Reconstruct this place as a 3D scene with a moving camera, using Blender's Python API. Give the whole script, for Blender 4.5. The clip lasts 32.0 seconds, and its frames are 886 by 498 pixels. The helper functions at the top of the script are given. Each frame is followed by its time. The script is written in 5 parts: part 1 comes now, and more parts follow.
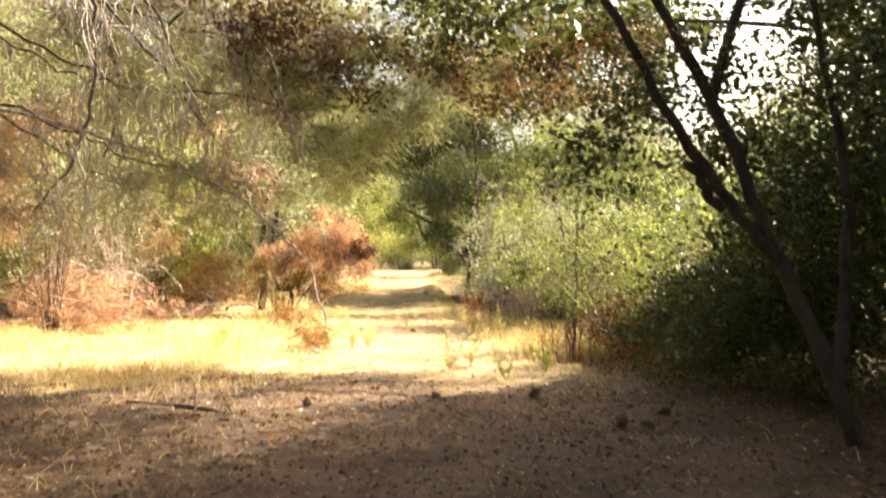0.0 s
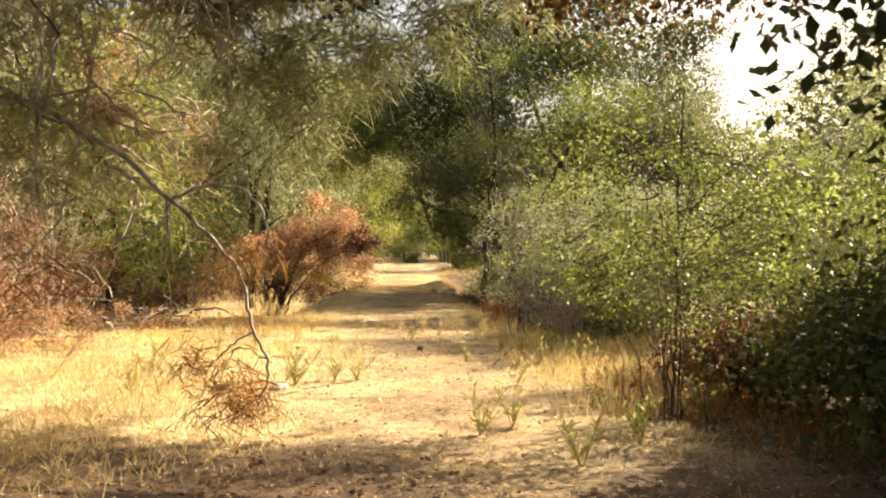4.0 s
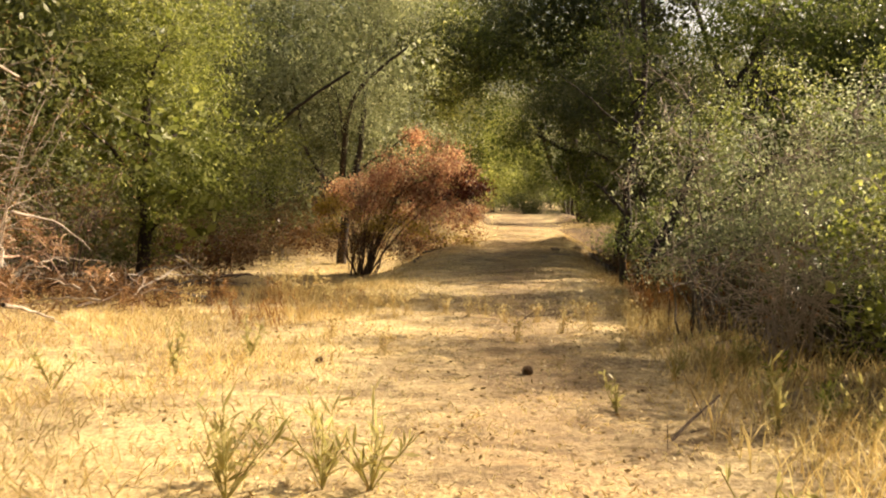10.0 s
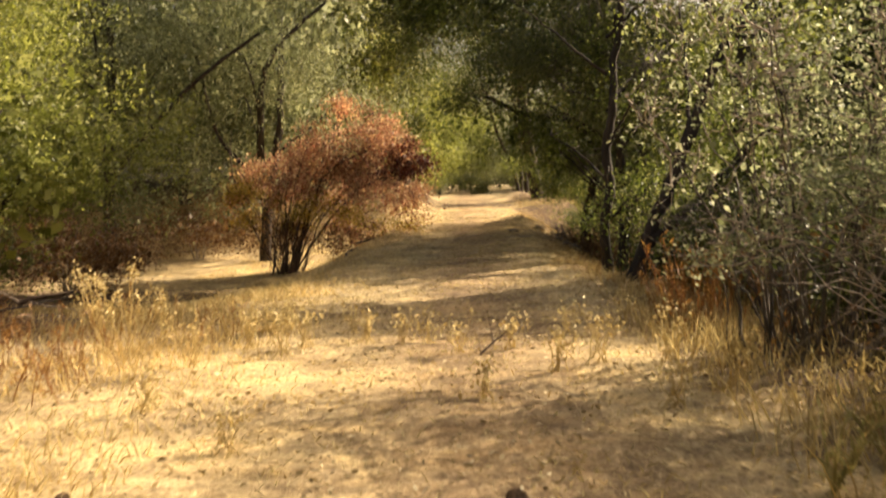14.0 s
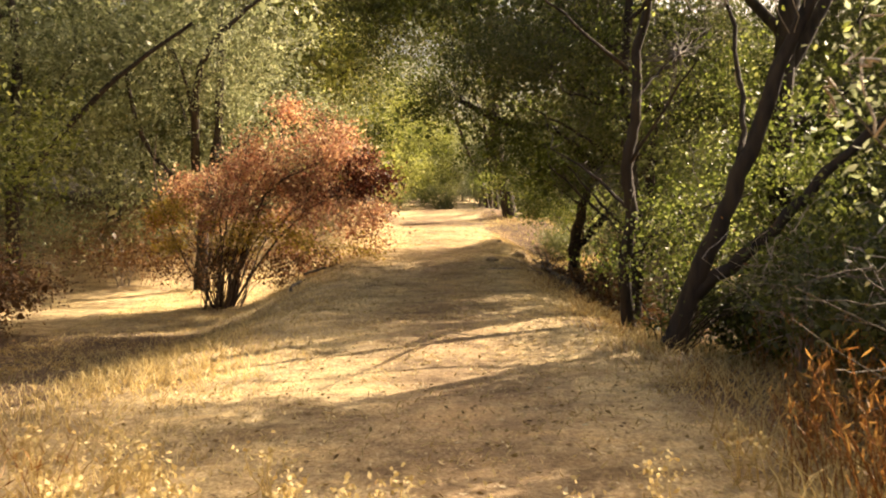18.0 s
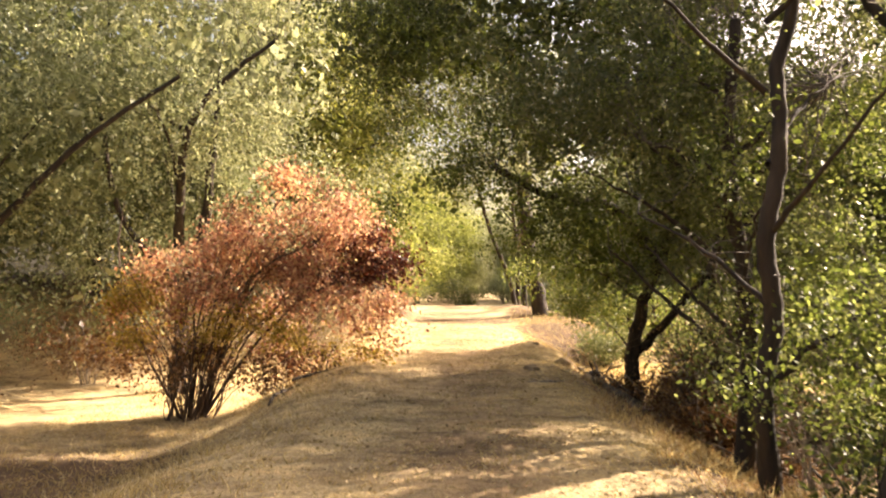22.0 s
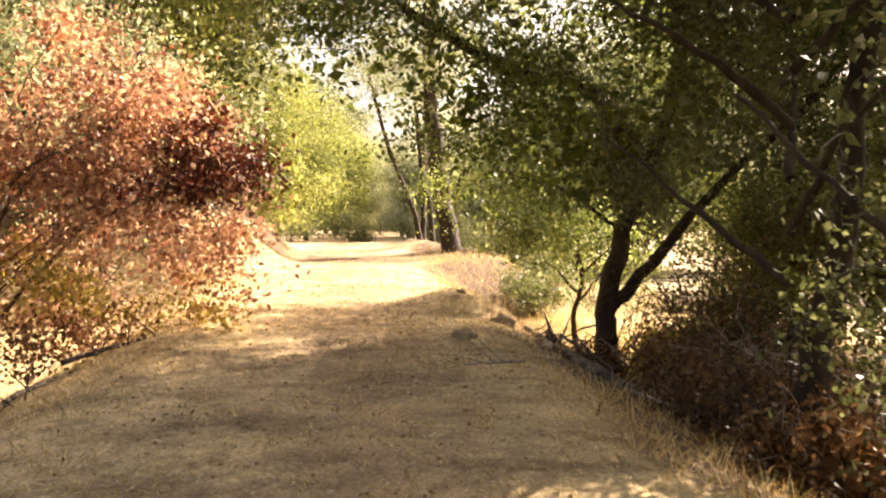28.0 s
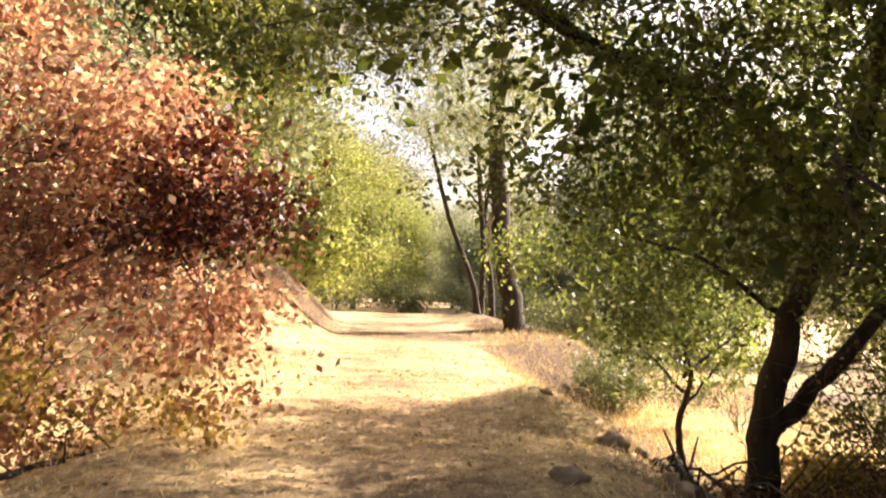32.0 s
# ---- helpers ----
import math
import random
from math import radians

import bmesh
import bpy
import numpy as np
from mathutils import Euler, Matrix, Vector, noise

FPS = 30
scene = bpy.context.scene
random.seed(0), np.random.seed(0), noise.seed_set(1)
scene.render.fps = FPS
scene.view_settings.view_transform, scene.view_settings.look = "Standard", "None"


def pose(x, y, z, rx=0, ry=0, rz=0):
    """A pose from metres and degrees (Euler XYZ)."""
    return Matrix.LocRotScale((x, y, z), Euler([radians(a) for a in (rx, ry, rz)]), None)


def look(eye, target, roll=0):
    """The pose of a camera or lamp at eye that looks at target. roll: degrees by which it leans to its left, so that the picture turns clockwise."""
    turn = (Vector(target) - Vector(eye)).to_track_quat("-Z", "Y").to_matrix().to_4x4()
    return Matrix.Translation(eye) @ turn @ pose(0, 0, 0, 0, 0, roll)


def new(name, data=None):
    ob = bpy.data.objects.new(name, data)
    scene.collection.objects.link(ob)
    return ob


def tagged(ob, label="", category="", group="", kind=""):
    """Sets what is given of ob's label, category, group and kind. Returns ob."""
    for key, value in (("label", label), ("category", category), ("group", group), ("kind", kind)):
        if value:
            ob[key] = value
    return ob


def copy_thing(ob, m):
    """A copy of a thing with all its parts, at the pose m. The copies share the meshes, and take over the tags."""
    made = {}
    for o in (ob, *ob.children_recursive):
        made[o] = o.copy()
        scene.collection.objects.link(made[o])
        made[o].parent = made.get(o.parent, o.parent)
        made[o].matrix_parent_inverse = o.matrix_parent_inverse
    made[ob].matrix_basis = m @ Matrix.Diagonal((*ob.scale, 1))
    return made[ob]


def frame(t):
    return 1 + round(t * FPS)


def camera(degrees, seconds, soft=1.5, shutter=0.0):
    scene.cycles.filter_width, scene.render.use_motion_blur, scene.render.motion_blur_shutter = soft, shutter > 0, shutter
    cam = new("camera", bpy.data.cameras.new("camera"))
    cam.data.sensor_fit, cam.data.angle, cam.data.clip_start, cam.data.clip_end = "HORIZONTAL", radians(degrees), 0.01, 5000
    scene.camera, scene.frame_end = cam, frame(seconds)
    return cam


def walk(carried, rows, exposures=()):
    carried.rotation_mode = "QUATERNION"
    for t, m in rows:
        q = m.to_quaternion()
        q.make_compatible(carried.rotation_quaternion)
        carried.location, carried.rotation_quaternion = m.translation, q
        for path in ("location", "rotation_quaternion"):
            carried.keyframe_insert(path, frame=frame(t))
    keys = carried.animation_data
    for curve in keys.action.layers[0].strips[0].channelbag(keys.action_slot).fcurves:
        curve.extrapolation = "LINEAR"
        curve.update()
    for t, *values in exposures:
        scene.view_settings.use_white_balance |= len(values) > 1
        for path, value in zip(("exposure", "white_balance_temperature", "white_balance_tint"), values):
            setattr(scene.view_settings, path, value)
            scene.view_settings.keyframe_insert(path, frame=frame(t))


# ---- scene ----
cam = camera(56.8, 32.0, soft=2.0, shutter=0.5)
# seconds, place, tilt, lean, turn
PATH = [
    (0, 0.000, -0.000, 1.459, 90.74, 0.03, -1.91),
    (0.5, 0.017, 0.515, 1.451, 94.25, 0.07, -0.49),
    (1, 0.033, 1.075, 1.463, 94.97, 0.26, 0.91),
    (1.5, 0.013, 1.621, 1.485, 92.31, 0.06, 1.17),
    (2, -0.010, 2.119, 1.491, 90.33, 0.28, 0.46),
    (2.5, -0.054, 2.623, 1.490, 91.24, 0.47, -1.89),
    (4.5, -0.048, 4.575, 1.523, 89.96, 0.04, -1.01),
    (5, -0.022, 5.014, 1.523, 91.23, -0.03, 0.16),
    (5.5, 0.015, 5.460, 1.522, 92.27, 0.26, 1.53),
    (6, 0.013, 5.899, 1.531, 93.42, 0.83, 1.14),
    (6.5, 0.010, 6.310, 1.527, 92.44, 2.11, 0.49),
    (7, 0.024, 6.771, 1.534, 92.58, 1.23, 1.53),
    (7.5, 0.059, 7.288, 1.526, 91.89, 1.12, 3.43),
    (8, 0.062, 7.778, 1.527, 89.11, 1.34, 4.35),
    (8.5, 0.054, 8.250, 1.516, 89.78, 1.93, 5.14),
    (9, 0.037, 8.709, 1.504, 89.43, 1.76, 5.76),
    (9.5, 0.033, 9.197, 1.500, 86.00, 1.31, 6.52),
    (10, 0.032, 9.699, 1.485, 86.53, 1.19, 6.89),
    (10.5, 0.011, 10.182, 1.458, 85.38, 1.40, 5.19),
    (11, -0.030, 10.632, 1.426, 87.44, 1.52, 3.87),
    (11.5, -0.069, 11.125, 1.414, 87.73, 1.20, 3.75),
    (12, -0.085, 11.637, 1.394, 86.72, 0.13, 5.36),
    (12.5, -0.117, 12.132, 1.370, 86.09, -1.20, 5.11),
    (13, -0.125, 12.603, 1.329, 84.72, -2.19, 4.19),
    (13.5, -0.131, 13.121, 1.287, 83.57, -2.26, 3.96),
    (14, -0.134, 13.630, 1.260, 85.55, -1.81, 3.42),
    (14.5, -0.158, 14.139, 1.254, 89.23, -2.91, 2.28),
    (15, -0.181, 14.631, 1.256, 89.61, -4.04, 1.06),
    (15.5, -0.203, 15.093, 1.278, 85.58, -3.19, 0.01),
    (17.5, -0.409, 16.499, 1.456, 85.55, -1.41, 0.50),
    (18, -0.442, 16.860, 1.461, 86.23, -1.27, 0.53),
    (18.5, -0.474, 17.230, 1.454, 84.39, -0.96, 0.43),
    (19, -0.518, 17.620, 1.445, 81.92, -0.98, 0.30),
    (19.5, -0.574, 18.032, 1.437, 83.68, -0.59, -0.07),
    (20, -0.625, 18.472, 1.435, 86.05, -0.36, -0.31),
    (20.5, -0.664, 18.933, 1.430, 83.28, -1.74, -2.36),
    (21, -0.676, 19.410, 1.405, 84.91, -0.93, -1.15),
    (21.5, -0.666, 19.895, 1.369, 87.73, 0.19, 0.26),
    (22, -0.631, 20.363, 1.330, 93.01, 0.21, 1.72),
    (22.5, -0.588, 20.808, 1.295, 93.67, -0.13, 2.36),
    (23, -0.555, 21.246, 1.274, 93.18, -0.39, 2.17),
    (23.5, -0.552, 21.692, 1.272, 92.84, 0.12, 1.31),
    (24, -0.565, 22.116, 1.285, 91.22, 0.17, 0.36),
    (24.5, -0.581, 22.545, 1.279, 91.19, 0.14, -0.22),
    (25, -0.576, 22.991, 1.258, 91.92, 0.17, -0.68),
    (25.5, -0.567, 23.431, 1.231, 91.85, 1.13, -1.69),
    (27.5, -0.555, 25.233, 1.155, 87.34, -0.70, -1.38),
    (28, -0.594, 25.618, 1.151, 88.73, -0.06, -5.51),
    (28.5, -0.631, 26.018, 1.148, 89.49, 0.03, -3.21),
    (29, -0.651, 26.434, 1.136, 89.93, -0.27, -0.06),
    (29.5, -0.680, 26.788, 1.125, 89.13, -0.02, 0.04),
    (30, -0.711, 27.100, 1.121, 88.30, 0.25, -0.49),
    (30.5, -0.707, 27.446, 1.131, 88.83, 0.68, -0.74),
    (31, -0.685, 27.794, 1.154, 89.98, 1.40, 0.20),
    (31.5, -0.671, 28.163, 1.182, 91.46, 1.81, -1.51),
    (32, -0.645, 28.493, 1.194, 93.65, 2.26, -1.90),
]


def carried(x, y, z, tilt, lean, turn):
    return pose(x, y, z, 0, 0, turn) @ pose(0, 0, 0, tilt) @ pose(0, 0, 0, 0, 0, lean)


EXPOSURES = [(0, 2.38, 7000, 12), (2, 1.78, 7200, 13), (5, 1.42, 7400, 10), (7, 1.12, 7500, 8), (9, 1.02, 7700, 10), (13, 1.05, 7900, 13), (14, 1.02, 7900, 13), (15, 1.17, 8000, 14), (18, 1.5, 7900, 17),
             (20, 1.86, 7600, 18), (21, 1.92, 7500, 19), (25, 2.25, 7400, 21), (28, 2.2, 7200, 22), (31, 1.96, 6950, 20), (32, 1.84, 6850, 21)]  # seconds, stops, kelvin, tint
walk(cam, [(t, carried(*r)) for t, *r in PATH], EXPOSURES)

# ---- light ----
SUN_AZ, SUN_EL = 60.0, 34.0  # degrees from the way ahead (+y) towards the right (+x), and above the ground
world = bpy.data.worlds.new("sky")
scene.world = world
world.use_nodes = True
_nt = world.node_tree
_sky = _nt.nodes.new("ShaderNodeTexSky")
_sky.sky_type, _sky.sun_disc = "NISHITA", False
_sky.sun_elevation, _sky.sun_rotation = radians(SUN_EL), radians(SUN_AZ)
_sky.air_density, _sky.dust_density, _sky.ozone_density = 1.1, 6.0, 0.0
_nt.links.new(_sky.outputs[0], _nt.nodes["Background"].inputs[0])
_nt.nodes["Background"].inputs[1].default_value = 0.097
sun = new("sun", bpy.data.lights.new("sun", "SUN"))
sun.data.energy, sun.data.angle, sun.data.color = 5.0, radians(0.5), (1.0, 0.93, 0.8)
_a, _e = radians(SUN_AZ), radians(SUN_EL)
sun.matrix_world = look((math.sin(_a) * math.cos(_e) * 60, math.cos(_a) * math.cos(_e) * 60, math.sin(_e) * 60), (0, 0, 0))


# ---- materials ----
def material(name):
    m = bpy.data.materials.new(name)
    m.use_nodes = True
    t = m.node_tree
    t.nodes.clear()
    return m, t.nodes, t.links, t.nodes.new("ShaderNodeOutputMaterial")


def ramp(nodes, stops):
    r = nodes.new("ShaderNodeValToRGB")
    e = r.color_ramp.elements
    while len(e) < len(stops):
        e.new(0.5)
    for el, (p, c) in zip(e, stops):
        el.position, el.color = p, (*c, 1)
    return r


def leaf_material(name, stops, through_light=0.4, patch=0.6, rough=0.48):
    """Foliage: each leaf its own tint, larger patches lighter and darker, light passing through the blade."""
    m, n, l, out = material(name)
    geo = n.new("ShaderNodeNewGeometry")
    rp = ramp(n, stops)
    l.new(geo.outputs["Random Per Island"], rp.inputs[0])
    tc = n.new("ShaderNodeTexCoord")
    nz = n.new("ShaderNodeTexNoise")
    nz.inputs["Scale"].default_value, nz.inputs["Detail"].default_value = patch, 2
    l.new(tc.outputs["Object"], nz.inputs["Vector"])
    mul = n.new("ShaderNodeMix")
    mul.data_type, mul.blend_type = "RGBA", "MULTIPLY"
    mul.inputs[0].default_value = 1.0
    tone = ramp(n, [(0.3, (0.72, 0.74, 0.7)), (0.7, (1.25, 1.2, 1.0))])
    l.new(nz.outputs["Fac"], tone.inputs[0])
    l.new(rp.outputs[0], mul.inputs[6])
    l.new(tone.outputs[0], mul.inputs[7])
    p = n.new("ShaderNodeBsdfPrincipled")
    p.inputs["Roughness"].default_value = rough
    p.inputs["Specular IOR Level"].default_value = 0.34
    tr = n.new("ShaderNodeBsdfTranslucent")
    l.new(mul.outputs[2], p.inputs["Base Color"])
    hs = n.new("ShaderNodeHueSaturation")
    hs.inputs["Saturation"].default_value, hs.inputs["Value"].default_value = 1.05, 1.6
    l.new(mul.outputs[2], hs.inputs["Color"])
    l.new(hs.outputs[0], tr.inputs[0])
    mx = n.new("ShaderNodeMixShader")
    mx.inputs[0].default_value = through_light
    l.new(p.outputs[0], mx.inputs[1])
    l.new(tr.outputs[0], mx.inputs[2])
    l.new(mx.outputs[0], out.inputs[0])
    return m


def bark_material(name, dark, light, scale=9.0, bump=0.6):
    m, n, l, out = material(name)
    tc = n.new("ShaderNodeTexCoord")
    mp = n.new("ShaderNodeMapping")
    mp.inputs["Scale"].default_value = (1, 1, 0.22)
    l.new(tc.outputs["Object"], mp.inputs[0])
    a = n.new("ShaderNodeTexNoise")
    a.inputs["Scale"].default_value, a.inputs["Detail"].default_value = scale, 6
    l.new(mp.outputs[0], a.inputs["Vector"])
    b = n.new("ShaderNodeTexNoise")
    b.inputs["Scale"].default_value = scale * 0.15
    l.new(tc.outputs["Object"], b.inputs["Vector"])
    ad = n.new("ShaderNodeMath")
    ad.operation = "MULTIPLY_ADD"
    ad.inputs[1].default_value = 0.45
    l.new(b.outputs["Fac"], ad.inputs[0])
    l.new(a.outputs["Fac"], ad.inputs[2])
    rp = ramp(n, [(0.48, tuple(c * 0.7 for c in dark)), (0.7, tuple((c + d) / 2 for c, d in zip(dark, light))), (0.92, light)])
    l.new(ad.outputs[0], rp.inputs[0])
    p = n.new("ShaderNodeBsdfPrincipled")
    p.inputs["Roughness"].default_value = 0.9
    l.new(rp.outputs[0], p.inputs["Base Color"])
    bp = n.new("ShaderNodeBump")
    bp.inputs["Strength"].default_value, bp.inputs["Distance"].default_value = min(1.0, bump * 1.6), 0.04
    l.new(a.outputs["Fac"], bp.inputs["Height"])
    l.new(bp.outputs[0], p.inputs["Normal"])
    l.new(p.outputs[0], out.inputs[0])
    return m


def straw_material(name, stops, through_light=0.3):
    return leaf_material(name, stops, through_light, patch=0.5, rough=0.6)


M_OLIVE = leaf_material("olive_leaves", [(0, (0.07, 0.085, 0.03)), (0.6, (0.13, 0.14, 0.055)), (1, (0.22, 0.22, 0.11))])
M_GREY = leaf_material("grey_green_leaves", [(0, (0.1, 0.115, 0.06)), (0.6, (0.235, 0.25, 0.145)), (1, (0.4, 0.415, 0.28))], 0.46)
M_SILVER = leaf_material("silver_leaves", [(0, (0.13, 0.15, 0.08)), (0.6, (0.3, 0.325, 0.2)), (1, (0.52, 0.54, 0.39))], 0.52)
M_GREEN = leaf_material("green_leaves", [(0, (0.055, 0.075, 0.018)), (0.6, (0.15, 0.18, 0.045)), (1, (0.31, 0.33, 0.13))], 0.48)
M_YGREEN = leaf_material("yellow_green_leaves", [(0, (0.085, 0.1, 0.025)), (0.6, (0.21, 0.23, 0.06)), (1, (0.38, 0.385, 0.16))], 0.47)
M_DARK = leaf_material("dark_oak_leaves", [(0, (0.036, 0.045, 0.013)), (0.7, (0.072, 0.083, 0.024)), (1, (0.125, 0.135, 0.048))], 0.34)
M_OAK = leaf_material("oak_leaves", [(0, (0.048, 0.063, 0.015)), (0.7, (0.1, 0.12, 0.03)), (1, (0.17, 0.19, 0.06))], 0.5)
M_RED = leaf_material("red_leaves", [(0, (0.17, 0.065, 0.042)), (0.35, (0.35, 0.17, 0.12)), (0.7, (0.5, 0.31, 0.215)), (0.9, (0.56, 0.42, 0.23)), (1, (0.7, 0.57, 0.42))], 0.48)
# crimson, with the shade at the bush's tip put into the colour
M_SHADERED = leaf_material("shaded_red_leaves", [(0, (0.05, 0.014, 0.008)), (0.7, (0.11, 0.03, 0.017)), (1, (0.2, 0.07, 0.04))], 0.25)
M_GOLD = leaf_material("turning_leaves", [(0, (0.16, 0.13, 0.03)), (0.5, (0.3, 0.22, 0.05)), (1, (0.42, 0.32, 0.12))], 0.45)
M_BROWN = leaf_material("dead_leaves", [(0, (0.08, 0.038, 0.017)), (0.6, (0.17, 0.085, 0.038)), (1, (0.34, 0.21, 0.11))], 0.25)
M_OAKDRY = leaf_material("withered_oak_leaves", [(0, (0.045, 0.028, 0.012)), (0.6, (0.09, 0.056, 0.024)), (1, (0.17, 0.11, 0.048))], 0.4)
M_PINKLEAF = leaf_material("pink_dead_foliage", [(0, (0.2, 0.10, 0.06)), (0.6, (0.38, 0.22, 0.14)), (1, (0.55, 0.4, 0.29))], 0.3)
M_RUST = leaf_material("rust_stalks", [(0, (0.15, 0.065, 0.025)), (0.6, (0.28, 0.135, 0.05)), (1, (0.42, 0.24, 0.09))], 0.35)
M_NEEDLE = leaf_material("pine_needles", [(0, (0.13, 0.14, 0.07)), (0.6, (0.25, 0.26, 0.13)), (1, (0.4, 0.39, 0.22))], 0.45)
M_STRAW = straw_material("dry_grass", [(0, (0.34, 0.235, 0.105)), (0.5, (0.53, 0.41, 0.205)), (1, (0.7, 0.59, 0.36))])
M_RUSTGRASS = straw_material("brown_grass", [(0, (0.12, 0.075, 0.04)), (0.5, (0.22, 0.15, 0.085)), (1, (0.38, 0.28, 0.17))])
M_LITTER = straw_material("leaf_litter", [(0, (0.19, 0.125, 0.06)), (0.4, (0.3, 0.205, 0.1)), (0.8, (0.5, 0.39, 0.23)), (1, (0.74, 0.64, 0.46))], 0.1)
M_HERB = leaf_material("herb_leaves", [(0, (0.23, 0.21, 0.09)), (0.6, (0.36, 0.32, 0.14)), (1, (0.52, 0.46, 0.24))], 0.45)
M_BARK = bark_material("oak_bark", (0.016, 0.011, 0.008), (0.065, 0.044, 0.029))
M_BARKGREY = bark_material("grey_bark", (0.045, 0.036, 0.03), (0.17, 0.14, 0.11))
M_TWIG = bark_material("bleached_twig", (0.2, 0.15, 0.11), (0.5, 0.42, 0.34), 20, 0.3)
M_TWIGDARK = bark_material("dark_twig", (0.05, 0.03, 0.02), (0.14, 0.09, 0.06), 20, 0.3)
M_PINK = bark_material("dead_brush_wood", (0.24, 0.135, 0.095), (0.48, 0.33, 0.24), 14, 0.3)
M_CONE = bark_material("pine_cone_scales", (0.09, 0.055, 0.035), (0.32, 0.2, 0.12), 30, 0.5)
M_STONE = bark_material("pale_stone", (0.42, 0.36, 0.28), (0.68, 0.61, 0.5), 9, 0.3)
M_ROCK = bark_material("clod", (0.17, 0.115, 0.065), (0.36, 0.265, 0.16), 7, 0.8)


def ground_material():
    m, n, l, out = material("dry_ground")
    tc = n.new("ShaderNodeTexCoord")

    def noise_at(scale, detail=6, vec=None):
        t = n.new("ShaderNodeTexNoise")
        t.inputs["Scale"].default_value, t.inputs["Detail"].default_value = scale, detail
        t.inputs["Roughness"].default_value = 0.62
        l.new(tc.outputs["Object"] if vec is None else vec, t.inputs["Vector"])
        return t.outputs["Fac"]

    fine, mid, wide = noise_at(38), noise_at(5), noise_at(0.7, 3)
    straw = ramp(n, [(0.3, (0.24, 0.16, 0.08)), (0.5, (0.49, 0.375, 0.2)), (0.72, (0.67, 0.55, 0.34))])
    l.new(fine, straw.inputs[0])
    dirt = ramp(n, [(0.3, (0.19, 0.12, 0.06)), (0.52, (0.36, 0.25, 0.135)), (0.75, (0.5, 0.39, 0.24))])
    l.new(fine, dirt.inputs[0])
    att = n.new("ShaderNodeAttribute")
    att.attribute_name = "worn"
    ad = n.new("ShaderNodeMath")
    ad.operation = "MULTIPLY_ADD"
    ad.inputs[1].default_value = 0.9
    l.new(mid, ad.inputs[0])
    l.new(att.outputs["Fac"], ad.inputs[2])
    fac = ramp(n, [(0.5, (0, 0, 0)), (1.1, (1, 1, 1))])
    fac.color_ramp.elements[1].position = 1.0
    l.new(ad.outputs[0], fac.inputs[0])
    mx = n.new("ShaderNodeMix")
    mx.data_type = "RGBA"
    l.new(fac.outputs[0], mx.inputs[0])
    l.new(straw.outputs[0], mx.inputs[6])
    l.new(dirt.outputs[0], mx.inputs[7])
    # brown litter colour, which also paints shade into parts of the ground
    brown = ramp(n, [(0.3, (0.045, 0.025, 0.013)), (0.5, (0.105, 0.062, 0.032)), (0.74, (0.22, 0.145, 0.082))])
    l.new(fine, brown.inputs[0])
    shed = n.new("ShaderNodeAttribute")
    shed.attribute_name = "duff_shade"
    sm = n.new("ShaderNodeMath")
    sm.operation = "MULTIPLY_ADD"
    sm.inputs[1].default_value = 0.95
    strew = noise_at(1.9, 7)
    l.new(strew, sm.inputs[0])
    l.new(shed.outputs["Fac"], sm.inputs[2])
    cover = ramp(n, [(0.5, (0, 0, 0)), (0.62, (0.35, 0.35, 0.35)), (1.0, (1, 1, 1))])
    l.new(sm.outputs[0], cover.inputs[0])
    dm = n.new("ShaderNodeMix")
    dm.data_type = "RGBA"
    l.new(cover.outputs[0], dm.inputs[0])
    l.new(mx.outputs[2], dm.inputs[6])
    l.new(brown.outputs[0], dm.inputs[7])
    patch = noise_at(9, 8)
    both = n.new("ShaderNodeMath")
    both.operation = "MULTIPLY_ADD"
    both.inputs[1].default_value = 0.8
    l.new(patch, both.inputs[0])
    l.new(wide, both.inputs[2])
    tone = ramp(n, [(0.66, (0.5, 0.44, 0.38)), (0.86, (0.9, 0.87, 0.83)), (1.02, (1.2, 1.17, 1.1))])
    l.new(both.outputs[0], tone.inputs[0])
    mu = n.new("ShaderNodeMix")
    mu.data_type, mu.blend_type = "RGBA", "MULTIPLY"
    mu.inputs[0].default_value = 1
    l.new(dm.outputs[2], mu.inputs[6])
    l.new(tone.outputs[0], mu.inputs[7])
    stretch = n.new("ShaderNodeMapping")
    stretch.inputs["Scale"].default_value = (0.9, 2.2, 1)
    l.new(tc.outputs["Object"], stretch.inputs[0])
    blotch = ramp(n, [(0.36, (0.68, 0.63, 0.56)), (0.5, (1, 1, 1)), (0.64, (1.22, 1.18, 1.08))])
    l.new(noise_at(1.1, 4, stretch.outputs[0]), blotch.inputs[0])
    m2 = n.new("ShaderNodeMix")
    m2.data_type, m2.blend_type = "RGBA", "MULTIPLY"
    m2.inputs[0].default_value = 1
    l.new(mu.outputs[2], m2.inputs[6])
    l.new(blotch.outputs[0], m2.inputs[7])
    p = n.new("ShaderNodeBsdfPrincipled")
    p.inputs["Roughness"].default_value = 0.95
    l.new(m2.outputs[2], p.inputs["Base Color"])
    bp = n.new("ShaderNodeBump")
    bp.inputs["Strength"].default_value, bp.inputs["Distance"].default_value = 0.7, 0.03
    l.new(fine, bp.inputs["Height"])
    l.new(bp.outputs[0], p.inputs["Normal"])
    l.new(p.outputs[0], out.inputs[0])
    return m


M_GROUND = ground_material()

# ---- mesh helpers ----
rng = np.random.default_rng(7)


